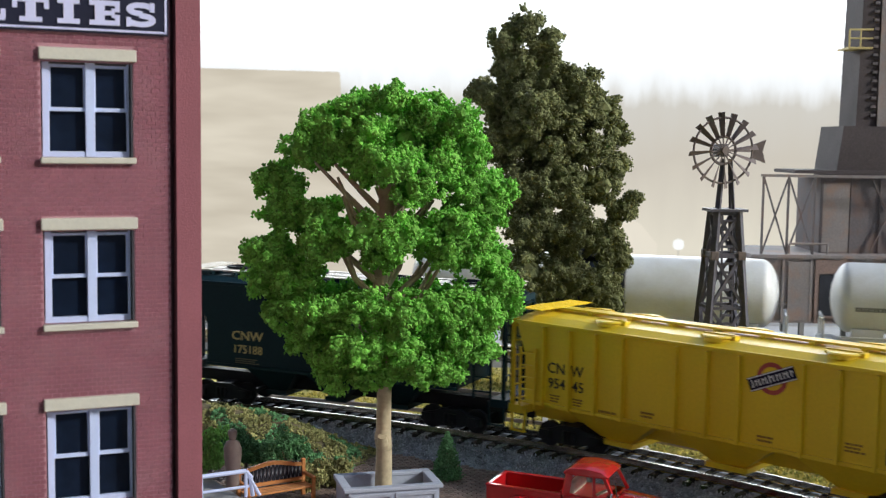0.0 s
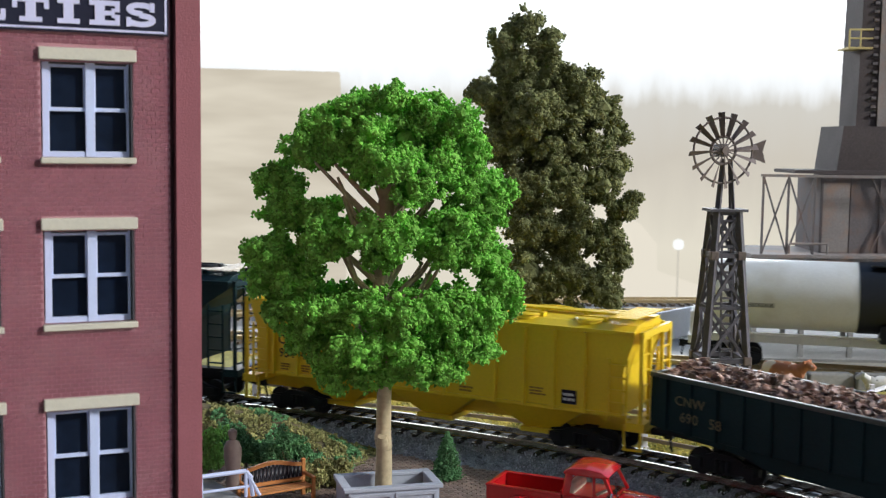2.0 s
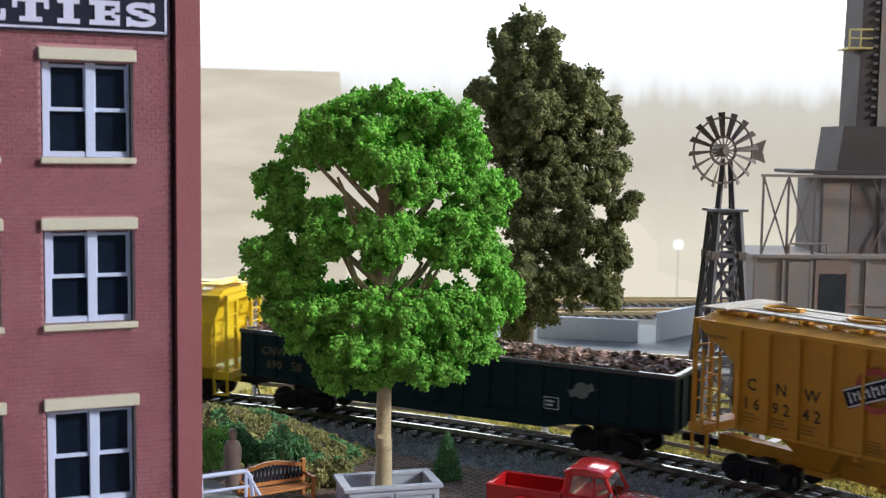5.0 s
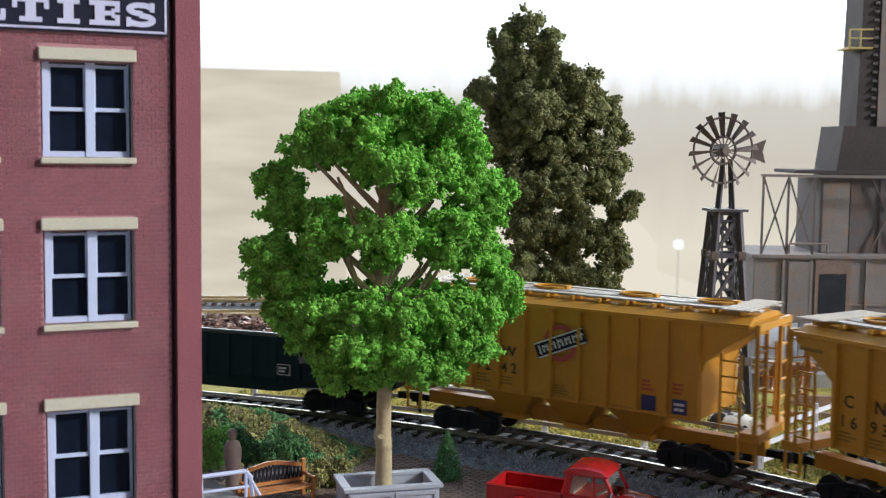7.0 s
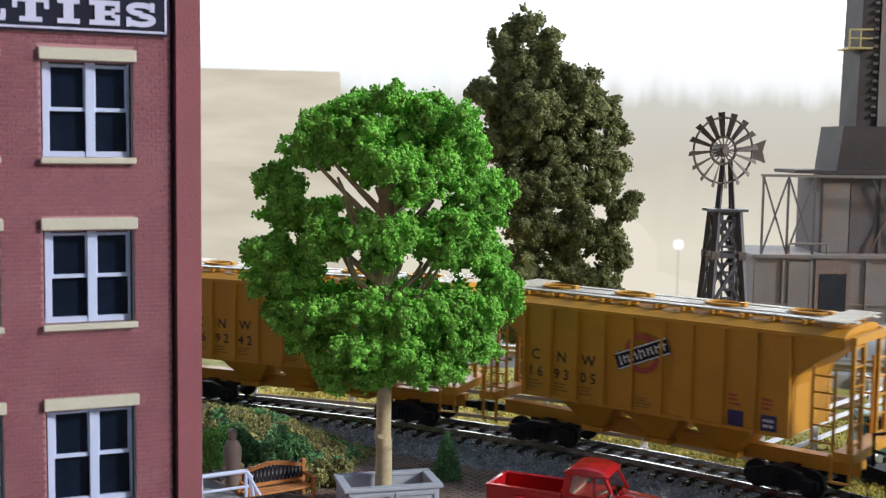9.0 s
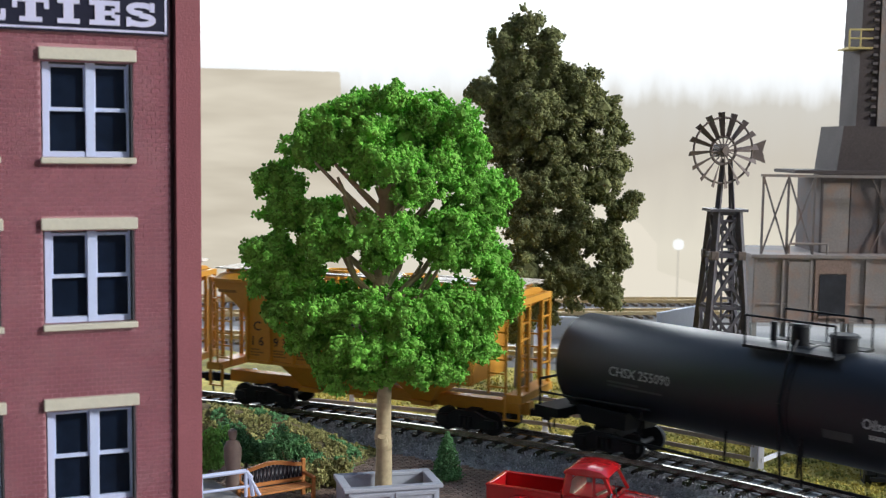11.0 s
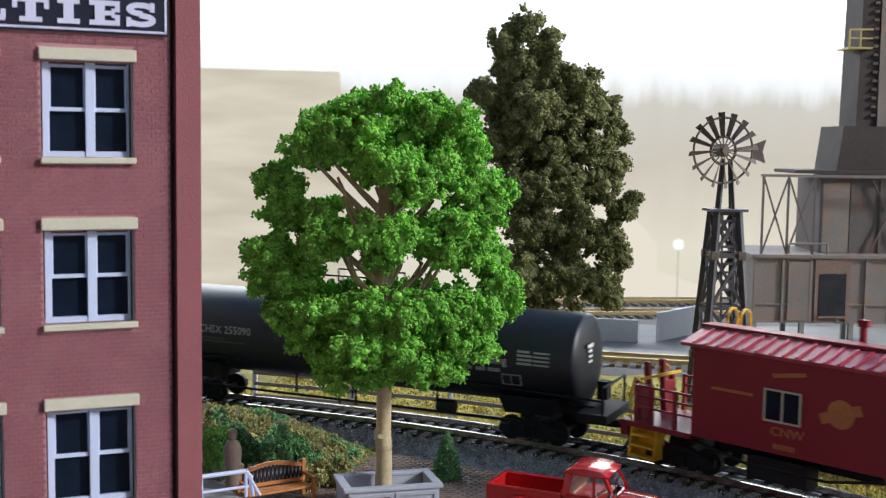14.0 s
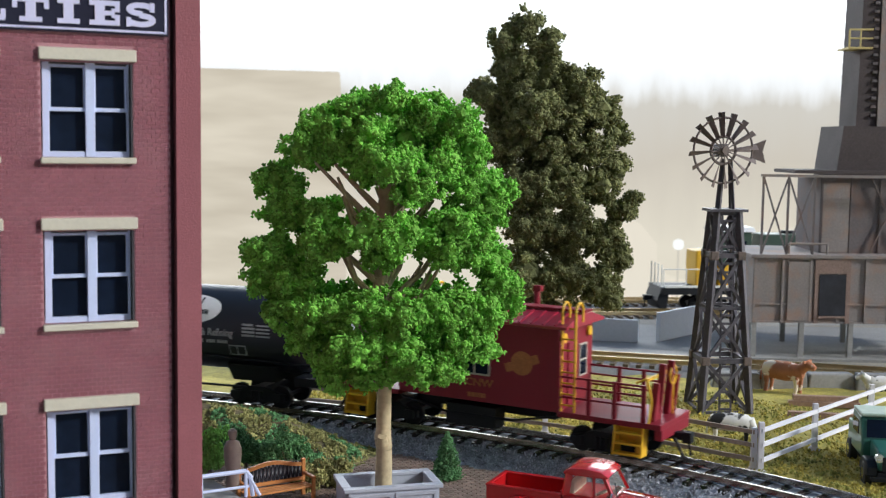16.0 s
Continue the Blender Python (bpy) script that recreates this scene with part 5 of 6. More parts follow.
def caboose():
    c = thing("caboose", "dark red bay caboose with yellow ladders and end steps", "caboose", group="freight cars")
    # local x: body from -46.5 to 36, platforms from -83 to 83
    b0, b1, W, z0, z1 = -39.7, 30.2, 15.6, 15.0, 46.6
    body = Mb().box(((b0 + b1) / 2, 0, (z0 + z1) / 2), (b1 - b0, 2 * W, z1 - z0))
    part("body", body, M_REDWORN, c, bevel=0.2)
    roof = Mb().prism([(-W - 2, z1 - 0.3), (W + 2, z1 - 0.3), (W + 2, z1 + 0.8), (5, z1 + 4.2), (-5, z1 + 4.2), (-W - 2, z1 + 0.8)], "x", b0 - 4, b1 + 4)
    part("roof", roof, M_REDROOFLIT, c, "red seamed roof", bevel=0.15)
    for i in range(15):
        x = b0 + 1 + (b1 - b0 - 2) * i / 14
        m = Mb().bar((x, -W - 1.8, z1 + 1.1), (x, -5, z1 + 4.4), 0.7).bar((x, W + 1.8, z1 + 1.1), (x, 5, z1 + 4.4), 0.7)
        part("roof_seam", m, M_REDROOFLIT, c)
    part("running_board", Mb().box(((b0 + b1) / 2, 0, z1 + 5.2), (b1 - b0 + 10, 7, 0.8)), M_REDWORN, c)
    sp = Mb().cyl((11, 5, z1 + 3), (11, 5, z1 + 11), 1.2, n=12).box((11.3, 5, z1 + 11.5), (3.4, 2.6, 2.2))
    part("smoke_stack", sp, M_REDWORN, c)
    # window
    w = thing("window", "sliding side window with pale metal frame", "")
    w.parent = c
    wx, wz = -4.9, 30.9
    fr = Mb()
    for dx in (-6.4, 0, 6.4):
        fr.box((wx + dx, -W - 0.35, wz), (0.6, 0.7, 10.2))
    for dz in (-5.1, 5.1):
        fr.box((wx, -W - 0.35, wz + dz), (13.4, 0.7, 0.6))
    part("window_frame", fr, M_ROOFGREY, w)
    part("pane", Mb().box((wx, -W - 0.15, wz), (12.4, 0.3, 9.8)), M_WINDARK, w)
    w2 = thing("window", "end window with pale frame", "")
    w2.parent = c
    fr2 = Mb()
    for dy in (-3.2, 3.2):
        fr2.box((b1 + 0.35, 6 + dy, 32), (0.7, 0.5, 12))
    for dz in (-6, 0, 6):
        fr2.box((b1 + 0.35, 6, 32 + dz), (0.7, 6.8, 0.5))
    part("window_frame", fr2, M_ROOFGREY, w2)
    part("pane", Mb().box((b1 + 0.15, 6, 32), (0.3, 6, 11.6)), M_WINDARK, w2)
    part("end_door", Mb().box((b1 + 0.3, -3, 28), (0.6, 9, 24)), M_REDWORN, c, bevel=0.2)
    gold = mat("faded_gold", (0.42, 0.15, 0.05), 0.6, 0.2, 900, 0.0)
    part("emblem", Mb().box((15.2, -W - 0.1, 31.9), (14.5, 0.12, 3.4), Matrix.Rotation(-0.34, 3, "Y")).cyl((15.2, -W - 0.02, 31.9), (15.2, -W - 0.12, 31.9), 4.6, n=24), gold, c, "faded gold emblem")
    part("emblem_bar", Mb().box((-3, -W - 0.1, 41.5), (12, 0.12, 1.3), Matrix.Rotation(-0.16, 3, "Y")), gold, c)
    part("stripe", Mb().box((-24, -W - 0.1, 33), (16, 0.12, 0.9)), gold, c)
    lettering(c, "CNW", 4.2, -3, 22.4, gold, y=-W - 0.12, bold=0.05, width=1.15)
    bars(c, -3, 17.6, 10, 3.2, 1, gold, y=-W - 0.12, name="car_number")
    # marker discs
    for y in (-12, 11):
        part("marker_disc", Mb().cyl((b1 + 0.3, y, 42.5), (b1 + 1.2, y, 42.5), 1.9, n=16), M_GOLDY, c, "yellow marker disc", smooth=True)
    # platforms
    for lo, hi, d in ((-70.6, b0, -1), (b1, 70.6, 1)):
        part("platform", Mb().box(((lo + hi) / 2, 0, 14.4), (hi - lo, 31, 2.0)), M_REDWORN, c, bevel=0.2)
        xe = hi if d > 0 else lo
        for y in (-14.5, 14.5):
            for x in ((lo + hi) / 2 - d * 8, (lo + hi) / 2 + d * 2, xe - d * 7):
                part("post", Mb().box((x, y, 22), (1.3, 1.3, 14)), M_REDWORN, c)
            for z in (21, 25, 28.5):
                a = b1 if d > 0 else b0
                part("rail", Mb().bar((a, y, z), (xe - d * 7, y, z), 0.7), M_REDWORN, c)
        # steps
        for y in (-15, 15):
            sgn = -1 if y < 0 else 1
            for x in (xe - d * 6.5, xe - d * 17):
                part("step_side", Mb().prism([(y - sgn * 4, 13.6), (y + sgn * 1.5, 13.6), (y + sgn * 3.2, 3.2), (y - sgn * 2.5, 3.2)], "x", x - 0.4, x + 0.4), M_GOLDY, c, "yellow step side")
            for k in range(3):
                part("step_tread", Mb().box((xe - d * 11.8, y + sgn * (0.6 + k * 0.8), 4 + (2 - k) * 3.6), (10.4, 3.4, 0.7)), M_GOLDY, c, "yellow step tread")
            part("step_back", Mb().box((xe - d * 11.8, y - sgn * 2.4, 8.4), (10.4, 0.5, 10)), M_GOLDY, c, "yellow step back")
        # end railing
        for y in (-10.5, -4.5, 4.5, 10.5):
            tall = 23 if abs(y) < 6 else 17
            part("end_post", Mb().bar((xe - d * 5.6, y, 12.5), (xe - d * 3.8, y, 12.5 + tall), 1.6, 2.4), M_REDWORN, c, bevel=0.2)
        part("end_panel", Mb().box((xe - d * 5.0, -7.6, 20), (1.4, 6.4, 15)), M_REDWORN, c, bevel=0.25)
        part("end_panel", Mb().box((xe - d * 5.0, 7.6, 20), (1.4, 6.4, 15)), M_REDWORN, c, bevel=0.25)
        part("brake_hose", Mb().pipe([(xe + d * 1, -4, 9), (xe + d * 3, -4.4, 6), (xe + d * 5, -4.6, 2.4), (xe + d * 8, -4.2, 1.2)], 0.6), M_RUBBER, c)
        part("end_rail", Mb().box((xe - d * 6.8, 0, 30.5), (1.0, 24, 1.0)), M_GOLDY, c, "yellow end rail")
        wheel = Mb()
        for q in range(16):
            a0, a1 = 2 * math.pi * q / 16, 2 * math.pi * (q + 1) / 16
            wheel.cyl((xe - d * 3.5, 6 + 3.4 * math.cos(a0), 30 + 3.4 * math.sin(a0)), (xe - d * 3.5, 6 + 3.4 * math.cos(a1), 30 + 3.4 * math.sin(a1)), 0.4, n=5)
        wheel.bar((xe - d * 3.5, 6, 14), (xe - d * 3.5, 6, 30), 0.6)
        part("brake_wheel", wheel, M_GOLDY if d > 0 else M_ORANGE, c)
        hook = Mb().pipe([(xe - d * 5, -14.6, 14), (xe - d * 4, -14.6, 24), (xe - d * 6, -14.6, 31.5), (xe - d * 10, -14.6, 29.5)], 0.45)
        part("grab_iron", hook, M_GOLDY, c)
        part("end_beam", Mb().box((xe - d * 1.2, 0, 11.5), (2.6, 29, 4)), M_REDWORN, c)
        coupler(c, xe - d * 2, d)
        truck_set(c, d * 48)
    # side ladders with hoops over the roof
    def hoop_ladder(x, y, d):
        m = Mb()
        for dx in (-2.7, 2.7):
            m.pipe([(x + dx, y, 15.5), (x + dx, y, z1 + 6)], 0.55)
            prev = (x + dx, y, z1 + 6)
            for k in range(1, 7):
                a = math.pi * k / 6
                q = (x + dx, y + (3.2 - 3.2 * math.cos(a)), z1 + 6 + 3.4 * math.sin(a))
                m.cyl(prev, q, 0.55, n=6)
                prev = q
            m.cyl(prev, (x + dx, y + 6.4, z1 + 2), 0.55, n=6)
        for k in range(8):
            m.box((x, y, 18 + k * 4.1), (5.4, 0.5, 0.6))
        part("ladder", m, M_GOLDY, c, "yellow curved-top ladder")
    hoop_ladder(b1 + 3.6, -14.5, 1)
    hoop_ladder(b0 - 2.5, 13.0, -1)
    ladder(c, b1 + 0.9, -15.2, 15, 42, 3.0, 7, M_REDWORN, "y")
    part("underbody", Mb().box((-5, 0, 12), (60, 10, 5)).box((-8, -9, 8.5), (22, 8, 8)), M_BLACKIRON, c)
    part("truss_rod", Mb().pipe([(-40, -13, 13), (-20, -13, 9), (10, -13, 9), (30, -13, 13)], 0.5), M_BLACKIRON, c)
    return c


def white_tank():
    r, zc, half = 18.3, 37.0, 100.0
    c = thing("tank_car", "white tank car with black centre band on the back track", "freight car", group="white tank cars")
    along = Matrix.Rotation(radians(90), 3, "Y")
    m = Mb().lathe(tank_profile(r, half, 0.5), 40, along)
    m.v = [(x, y, z + zc) for x, y, z in m.v]
    part("tank", m, M_WHITECAR, c, smooth=True)
    band = Mb().lathe([(r + 0.02, -21), (r + 0.35, -20.8), (r + 0.35, 20.8), (r + 0.02, 21)], 40, along)
    band.v = [(x, y, z + zc) for x, y, z in band.v]
    part("band", band, M_BLACK, c, "black painted centre band", smooth=True)
    part("dome", Mb().cyl((0, 0, 53), (0, 0, 61.5), 6.5, 6.5, 20).cyl((0, 0, 61.5), (0, 0, 62.6), 7.4, 7.0, 20), M_BLACKIRON, c, smooth=True)
    part("platform", Mb().box((0, 0, 54.5), (30, 24, 0.8)), M_BLACKIRON, c)
    part("band_foot", Mb().box((0, -10, 20), (20, 12, 9)), M_BLACKIRON, c)
    part("underframe", Mb().box((0, 0, 13.5), (2 * half - 4, 10, 4)), M_WHITECAR, c)
    rail = Mb().pipe([(-95, -15, 18), (95, -15, 18)], 0.5)
    for k in range(9):
        rail.cyl((-96 + k * 24, -15, 18), (-96 + k * 24, -12, 13), 0.4, n=5)
    part("side_rail", rail, M_WHITECAR, c)
    for d in (-1, 1):
        part("saddle", Mb().box((d * 82, 0, 18), (16, 24, 8)), M_WHITECAR, c)
        part("end_sill", Mb().box((d * (half + 1), 0, 13), (9, 30, 4)), M_WHITECAR, c, bevel=0.2)
        part("end_rail", Mb().pipe([(d * (half + 4), -13, 14), (d * (half + 4), -13, 27), (d * (half + 4), 13, 27), (d * (half + 4), 13, 14)], 0.7), M_WHITECAR, c)
        coupler(c, d * (half + 2), d)
        truck_set(c, d * 82)
    bars(c, -72, 33, 34, 4, 1, mat("stencil_fade", (0.16, 0.16, 0.15), 0.6, 0.2, 900, 0.0), y=-18.2, name="car_number")
    bars(c, 76, 33, 16, 7, 4, M_LETTER, y=-18.0)
    return c


def locomotive():
    c = thing("locomotive", "green and yellow diesel locomotive on the far track", "locomotive")
    L = 210
    e = L / 2
    part("deck", Mb().box((0, 0, 15), (L, 32, 5)), M_BLACKIRON, c, bevel=0.3)
    part("deck_edge", Mb().box((0, -16.2, 18.2), (L - 4, 0.8, 1.6)), M_WHITECAR, c)
    part("pilot", Mb().prism([(-e, 17), (-e - 3, 8), (-e - 1, 3), (-e + 4, 3), (-e + 6, 17)], "y", -14, 14), M_BLACKIRON, c)
    part("nose", Mb().box((-e + 33, 0, 30), (16, 22, 25)), M_GOLDY, c, bevel=1.0)
    part("cab", Mb().box((-e + 52, 0, 37), (23, 31, 39), taper=0.96), mat("loco_green", (0.03, 0.07, 0.05), 0.5, 0.1, 900, 0.02), c, bevel=0.8)
    part("cab_lower", Mb().box((-e + 52, 0, 26), (23.6, 31.6, 16)), M_GOLDY, c)
    part("cab_roof", Mb().prism([(-16.5, 56), (16.5, 56), (12, 59), (-12, 59)], "x", -e + 39, -e + 65), M_WHITECAR, c)
    part("cab_window", Mb().box((-e + 52, -15.6, 46), (14, 0.6, 7)), M_WINDARK, c)
    part("hood", Mb().box((30, 0, 36), (125, 20, 36)), mat("loco_green_hood", (0.028, 0.06, 0.045), 0.5, 0.1, 900, 0.02), c, bevel=0.8)
    part("hood_lower", Mb().box((30, 0, 25), (125.6, 20.6, 14)), M_GOLDY, c)
    for k in range(6):
        part("fan", Mb().cyl((-10 + k * 16, 0, 54), (-10 + k * 16, 0, 56), 5, n=16), M_BLACKIRON, c)
    rail = Mb().pipe([(-e + 1, -15, 30), (e - 1, -15, 30)], 0.4)
    for k in range(14):
        rail.cyl((-e + 1 + k * 16, -15, 18), (-e + 1 + k * 16, -15, 30), 0.4, n=5)
    for y in (-12, -4, 4, 12):
        rail.cyl((-e + 0.5, y, 17), (-e + 0.5, y, 33), 0.5, n=5)
    part("hand_rail", rail, M_WHITECAR, c)
    part("fuel_tank", Mb().box((0, 0, 8), (50, 26, 9)), M_BLACKIRON, c, bevel=1.0)
    for d in (-1, 1):
        coupler(c, d * e, d)
        truck_set(c, d * 70)
    return c


# ---- cars of the passing train: middle of each car along the line when the shot begins ----
TRAIN = [(green_hopper(), -44.0, 55.0), (yellow_hopper(), 129.4, 65.0), (gondola(), 322.4, 69.0)]
first_orange = orange_hopper("169242")
second_orange = orange_hopper("169305")
TRAIN += [(first_orange, 502.5, 48.7), (second_orange, 662.2, 48.7), (black_tank(), 852.2, 80.0), (caboose(), 1043.6, 48.0)]
BACK = [white_tank()]
BACK.append(copy_thing(BACK[0], Matrix()))
LOCO = locomotive()


def run(t):
    """How far the train has come along the line, in millimetres."""
    out, knots, speeds = 0.0, (0.0, 4.2, 6.3, 9.2, 11.3, 16.0), (62.88, 61.50, 62.56, 65.72, 64.05)
    for a, b, v in zip(knots, knots[1:], speeds):
        out += v * max(0.0, min(t, b) - a)
    return out


def motions():
    times = [k * 0.5 for k in range(33)]
    for car, s0, pivot in TRAIN:
        rows, trucks = [], [o for o in car.children if o.name.startswith("truck")]
        turns = {o: [] for o in trucks}
        for t in times:
            s = s0 - run(t)
            s = max(-1200.0, min(1600.0, s))
            xa, ya = on_line(s - pivot)
            xb, yb = on_line(s + pivot)
            a = math.atan2(yb - ya, xb - xa)
            rows.append((t, at((xa + xb) / 2, (ya + yb) / 2, 0, math.degrees(a))))
            for o in trucks:
                d = 1 if o.matrix_basis.translation.x > 0 else -1
                turns[o].append((t, at(d * pivot, 0, 0, math.degrees(heading(s + d * pivot) - a))))
        walk(car, rows)
        for o in trucks:
            walk(o, turns[o])
    ang = math.degrees(math.atan2(T2D.y, T2D.x))
    for car, s0 in zip(BACK, (26.0, 26.0 + 226.0)):
        walk(car, [(t, at(*line2(s0 + 80.0 * t), 0, ang)) for t in times])
    ang = math.degrees(math.atan2(T3D.y, T3D.x))
    walk(LOCO, [(t, at(*line3(146.0 + 66.0 * (16.0 - t)), 0, ang)) for t in times])


# ---- windmill ----
def windmill():
    t = thing("windmill", "dark weathered farm windmill with lattice tower and ladder", "windmill", at(129.3, 545, G, 4))
    H, b, tp = 93.0, 11.4, 4.9

    def leg(sx, sy, z):
        k = b + (tp - b) * z / H
        return Vector((sx * k, sy * k, z))
    cs = [(-1, -1), (1, -1), (1, 1), (-1, 1)]
    for sx, sy in cs:
        part("leg", Mb().bar(leg(sx, sy, 0), leg(sx, sy, H), 2.7), M_MILL, t)
    lev = [1.5, 25, 49, 73, 92]
    for z in lev:
        for (a, c), (d, e) in zip(cs, cs[1:] + cs[:1]):
            part("girt", Mb().bar(leg(a, c, z), leg(d, e, z), 2.2 if z in (25, 73) else 1.3), M_MILL, t)
        if z in (25, 73):
            for sx, sy in cs:
                p = leg(sx, sy, z)
                part("collar", Mb().box(p, (3.8, 3.8, 4.0)), M_MILLW, t, bevel=0.4)
    for z0, z1 in zip(lev, lev[1:]):
        for (a, c), (d, e) in zip(cs, cs[1:] + cs[:1]):
            part("brace", Mb().bar(leg(a, c, z0), leg(d, e, z1), 1.4).bar(leg(d, e, z0), leg(a, c, z1), 1.4), M_MILL, t)
    lad = Mb()
    for dx in (-2.6, 2.6):
        lad.bar((dx, -b + 1, 1), (dx, -tp, H), 0.8)
    for k in range(24):
        z = 3 + k * 3.9
        lad.box((0, -b + (b - tp) * z / H, z), (5.2, 0.8, 1.1))
    part("ladder", lad, M_MILL, t)
    part("platform", Mb().box((0, 0, H + 0.6), (17.5, 14, 1.2)), M_MILL, t)
    post = Mb()
    for dx in (-3.4, 3.4):
        for dy in (-2, 2):
            post.bar((dx, dy, H), (dx * 0.5, dy * 0.4, H + 24), 1.3)
    part("mast", post, M_MILL, t)
    hub = thing("wheel", "brown sixteen-vaned wind wheel", "")
    hub.parent = t
    hub.matrix_basis = at(-3.6, -7.0, 120.8, 12)
    R = 17.2
    for k in range(16):
        a = 2 * math.pi * (k + 0.25) / 16
        ca, sa = math.cos(a), math.sin(a)
        m = Mb()
        n1 = Vector((-sa, 0, ca))
        p0, p1 = Vector((ca * R * 0.36, 0, sa * R * 0.36)), Vector((ca * R, 0, sa * R))
        w0, w1, tw = 0.5, 1.15, Vector((0, 0.9, 0))
        q = [p0 - n1 * w0 - tw, p0 + n1 * w0 + tw, p1 + n1 * w1 + tw, p1 - n1 * w1 - tw]
        off = Vector((0, 0.5, 0))
        m.add([v for v in q] + [v + off for v in q], [(0, 1, 2, 3), (7, 6, 5, 4), (0, 4, 5, 1), (1, 5, 6, 2), (2, 6, 7, 3), (3, 7, 4, 0)])
        m.bar((0, 0, 0), p0, 0.5)
        part("vane", m, M_MILLW, hub)
    for rr, th in ((R * 0.86, 0.55), (R * 0.36, 0.7)):
        ring = Mb()
        n = 40
        for k in range(n):
            a0, a1 = 2 * math.pi * k / n, 2 * math.pi * (k + 1) / n
            ring.cyl((rr * math.cos(a0), 0.6, rr * math.sin(a0)), (rr * math.cos(a1), 0.6, rr * math.sin(a1)), th, n=5)
        part("ring", ring, M_MILLW, hub)
    part("axle", Mb().cyl((0, -2, 0), (0, 8, 0), 1.8, n=12), M_MILLW, hub, smooth=True)
    part("gear_box", Mb().box((-2.5, 1.5, 120.8), (5, 8, 6)), M_MILL, t, bevel=0.6)
    tail = Mb().bar((-3, 3, 120.8), (17, 8, 120.5), 1.0)
    tail.prism([(14, 117.5), (20.5, 115), (19, 120.5), (20.5, 126), (14, 123.5)], "y", 6.6, 7.3)
    part("tail", tail, M_MILLW, t, "brown tail vane")


windmill()


# ---- fences ----
def fence(points, material, rails, label, tall, name="fence", post_material=None):
    f = thing(name, label, "fence", at(points[0][0], points[0][1], G), group="pasture fences")
    o = points[0]
    for x, y in points:
        p = Mb().box((x - o[0], y - o[1], tall / 2), (2.2, 2.2, tall), taper=0.9).box((x - o[0], y - o[1], 1.2), (5.5, 4.5, 2.4), taper=0.5)
        part("post", p, post_material or material, f, bevel=0.12)
    for (xa, ya), (xb, yb) in zip(points, points[1:]):
        for z in rails:
            part("rail", Mb().bar((xa - o[0], ya - o[1] - 1, z), (xb - o[0], yb - o[1] - 1, z), 0.9, 1.6), material, f)
    return f


fence([(120.3, 437), (151.1, 471), (188.3, 511.5), (223, 549)], M_FENCEW, (5.5, 11.5, 17.0), "white painted three-rail pasture fence", 20)
fence([(118.0, 438.5), (82, 468), (44, 491), (4, 509), (-40, 525), (-86, 540)], M_FENCESHADE, (5.5, 11.0, 16.0), "white-posted rail fence beside the track, its rails coloured as if in shade", 17.5, post_material=M_FENCEW)


# ---- cattle ----
def cow(x, y, rz, material, label, graze=False, size=0.78):
    c = thing("cow", label, "cow", at(x, y, G + 0.6, rz) @ Matrix.Scale(size, 4), group="cattle in the meadow")
    rngv = [(0.5, -11.0), (3.6, -10.2), (4.6, -7), (4.9, -2), (5.1, 2), (4.6, 6), (4.2, 9), (2.6, 11), (0.5, 11.4)]
    along = Matrix.Rotation(radians(90), 3, "Y")
    body = Mb().lathe(rngv, 20, along)
    body.v = [(a, b * 0.78, d * 1.0 + 11.2) for a, b, d in body.v]
    part("body", body, material, c, smooth=True)
    for lx, ly in ((-8, -2.4), (-7.4, 2.4), (8, -2.2), (8.4, 2.2)):
        part("leg", Mb().cyl((lx, ly, 9), (lx + 0.4, ly, 4.5), 1.7, 1.05, 9).cyl((lx + 0.4, ly, 4.5), (lx, ly, 0.8), 1.0, 0.9, 9).cyl((lx, ly, 0.9), (lx, ly, 0), 1.1, 1.3, 9), material, c, smooth=True)
    hz = 5.0 if graze else 15.5
    head = Mb().cyl((9.5, 0, 13), (13, 0, hz + 0.5), 3.0, 2.2, 12).cyl((12.4, 0, hz + 1), (17.2, 0, hz - 1.2), 2.3, 1.3, 12)
    part("head", head, material, c, smooth=True)
    part("ear", Mb().box((12.8, -2.8, hz + 2), (0.8, 2.6, 1.2)).box((12.8, 2.8, hz + 2), (0.8, 2.6, 1.2)), material, c)
    part("tail", Mb().pipe([(-11, 0, 13), (-12, 0, 10), (-12, 0, 5)], 0.5), material, c)


cow(170.6, 585, -42, M_COWB, "brown and cream cow standing in the meadow", size=0.98)
cow(119.6, 482, -8, M_COWW, "black and white cow grazing behind the rail fence", True)
cow(214.0, 566, 174, M_COWW, "black and white cow standing near the stone ledge")


def lumber():
    """Two low stacks of old timbers."""
    for x, y, rz, n in ((181, 552, -8, 2), (174, 528, -10, 1)):
        for k in range(n):
            solo("plank", Mb().box((0, 0, 1.3), (33 - 3 * k, 3.0, 2.5)), M_TIMBER, "weathered brown timber stacked in the grass", "lumber", group="timbers in the meadow", bevel=0.2, at=at(x + k * 0.8, y + k * 0.7, G + 0.8 + k * 2.55, rz + 2 * k))


lumber()


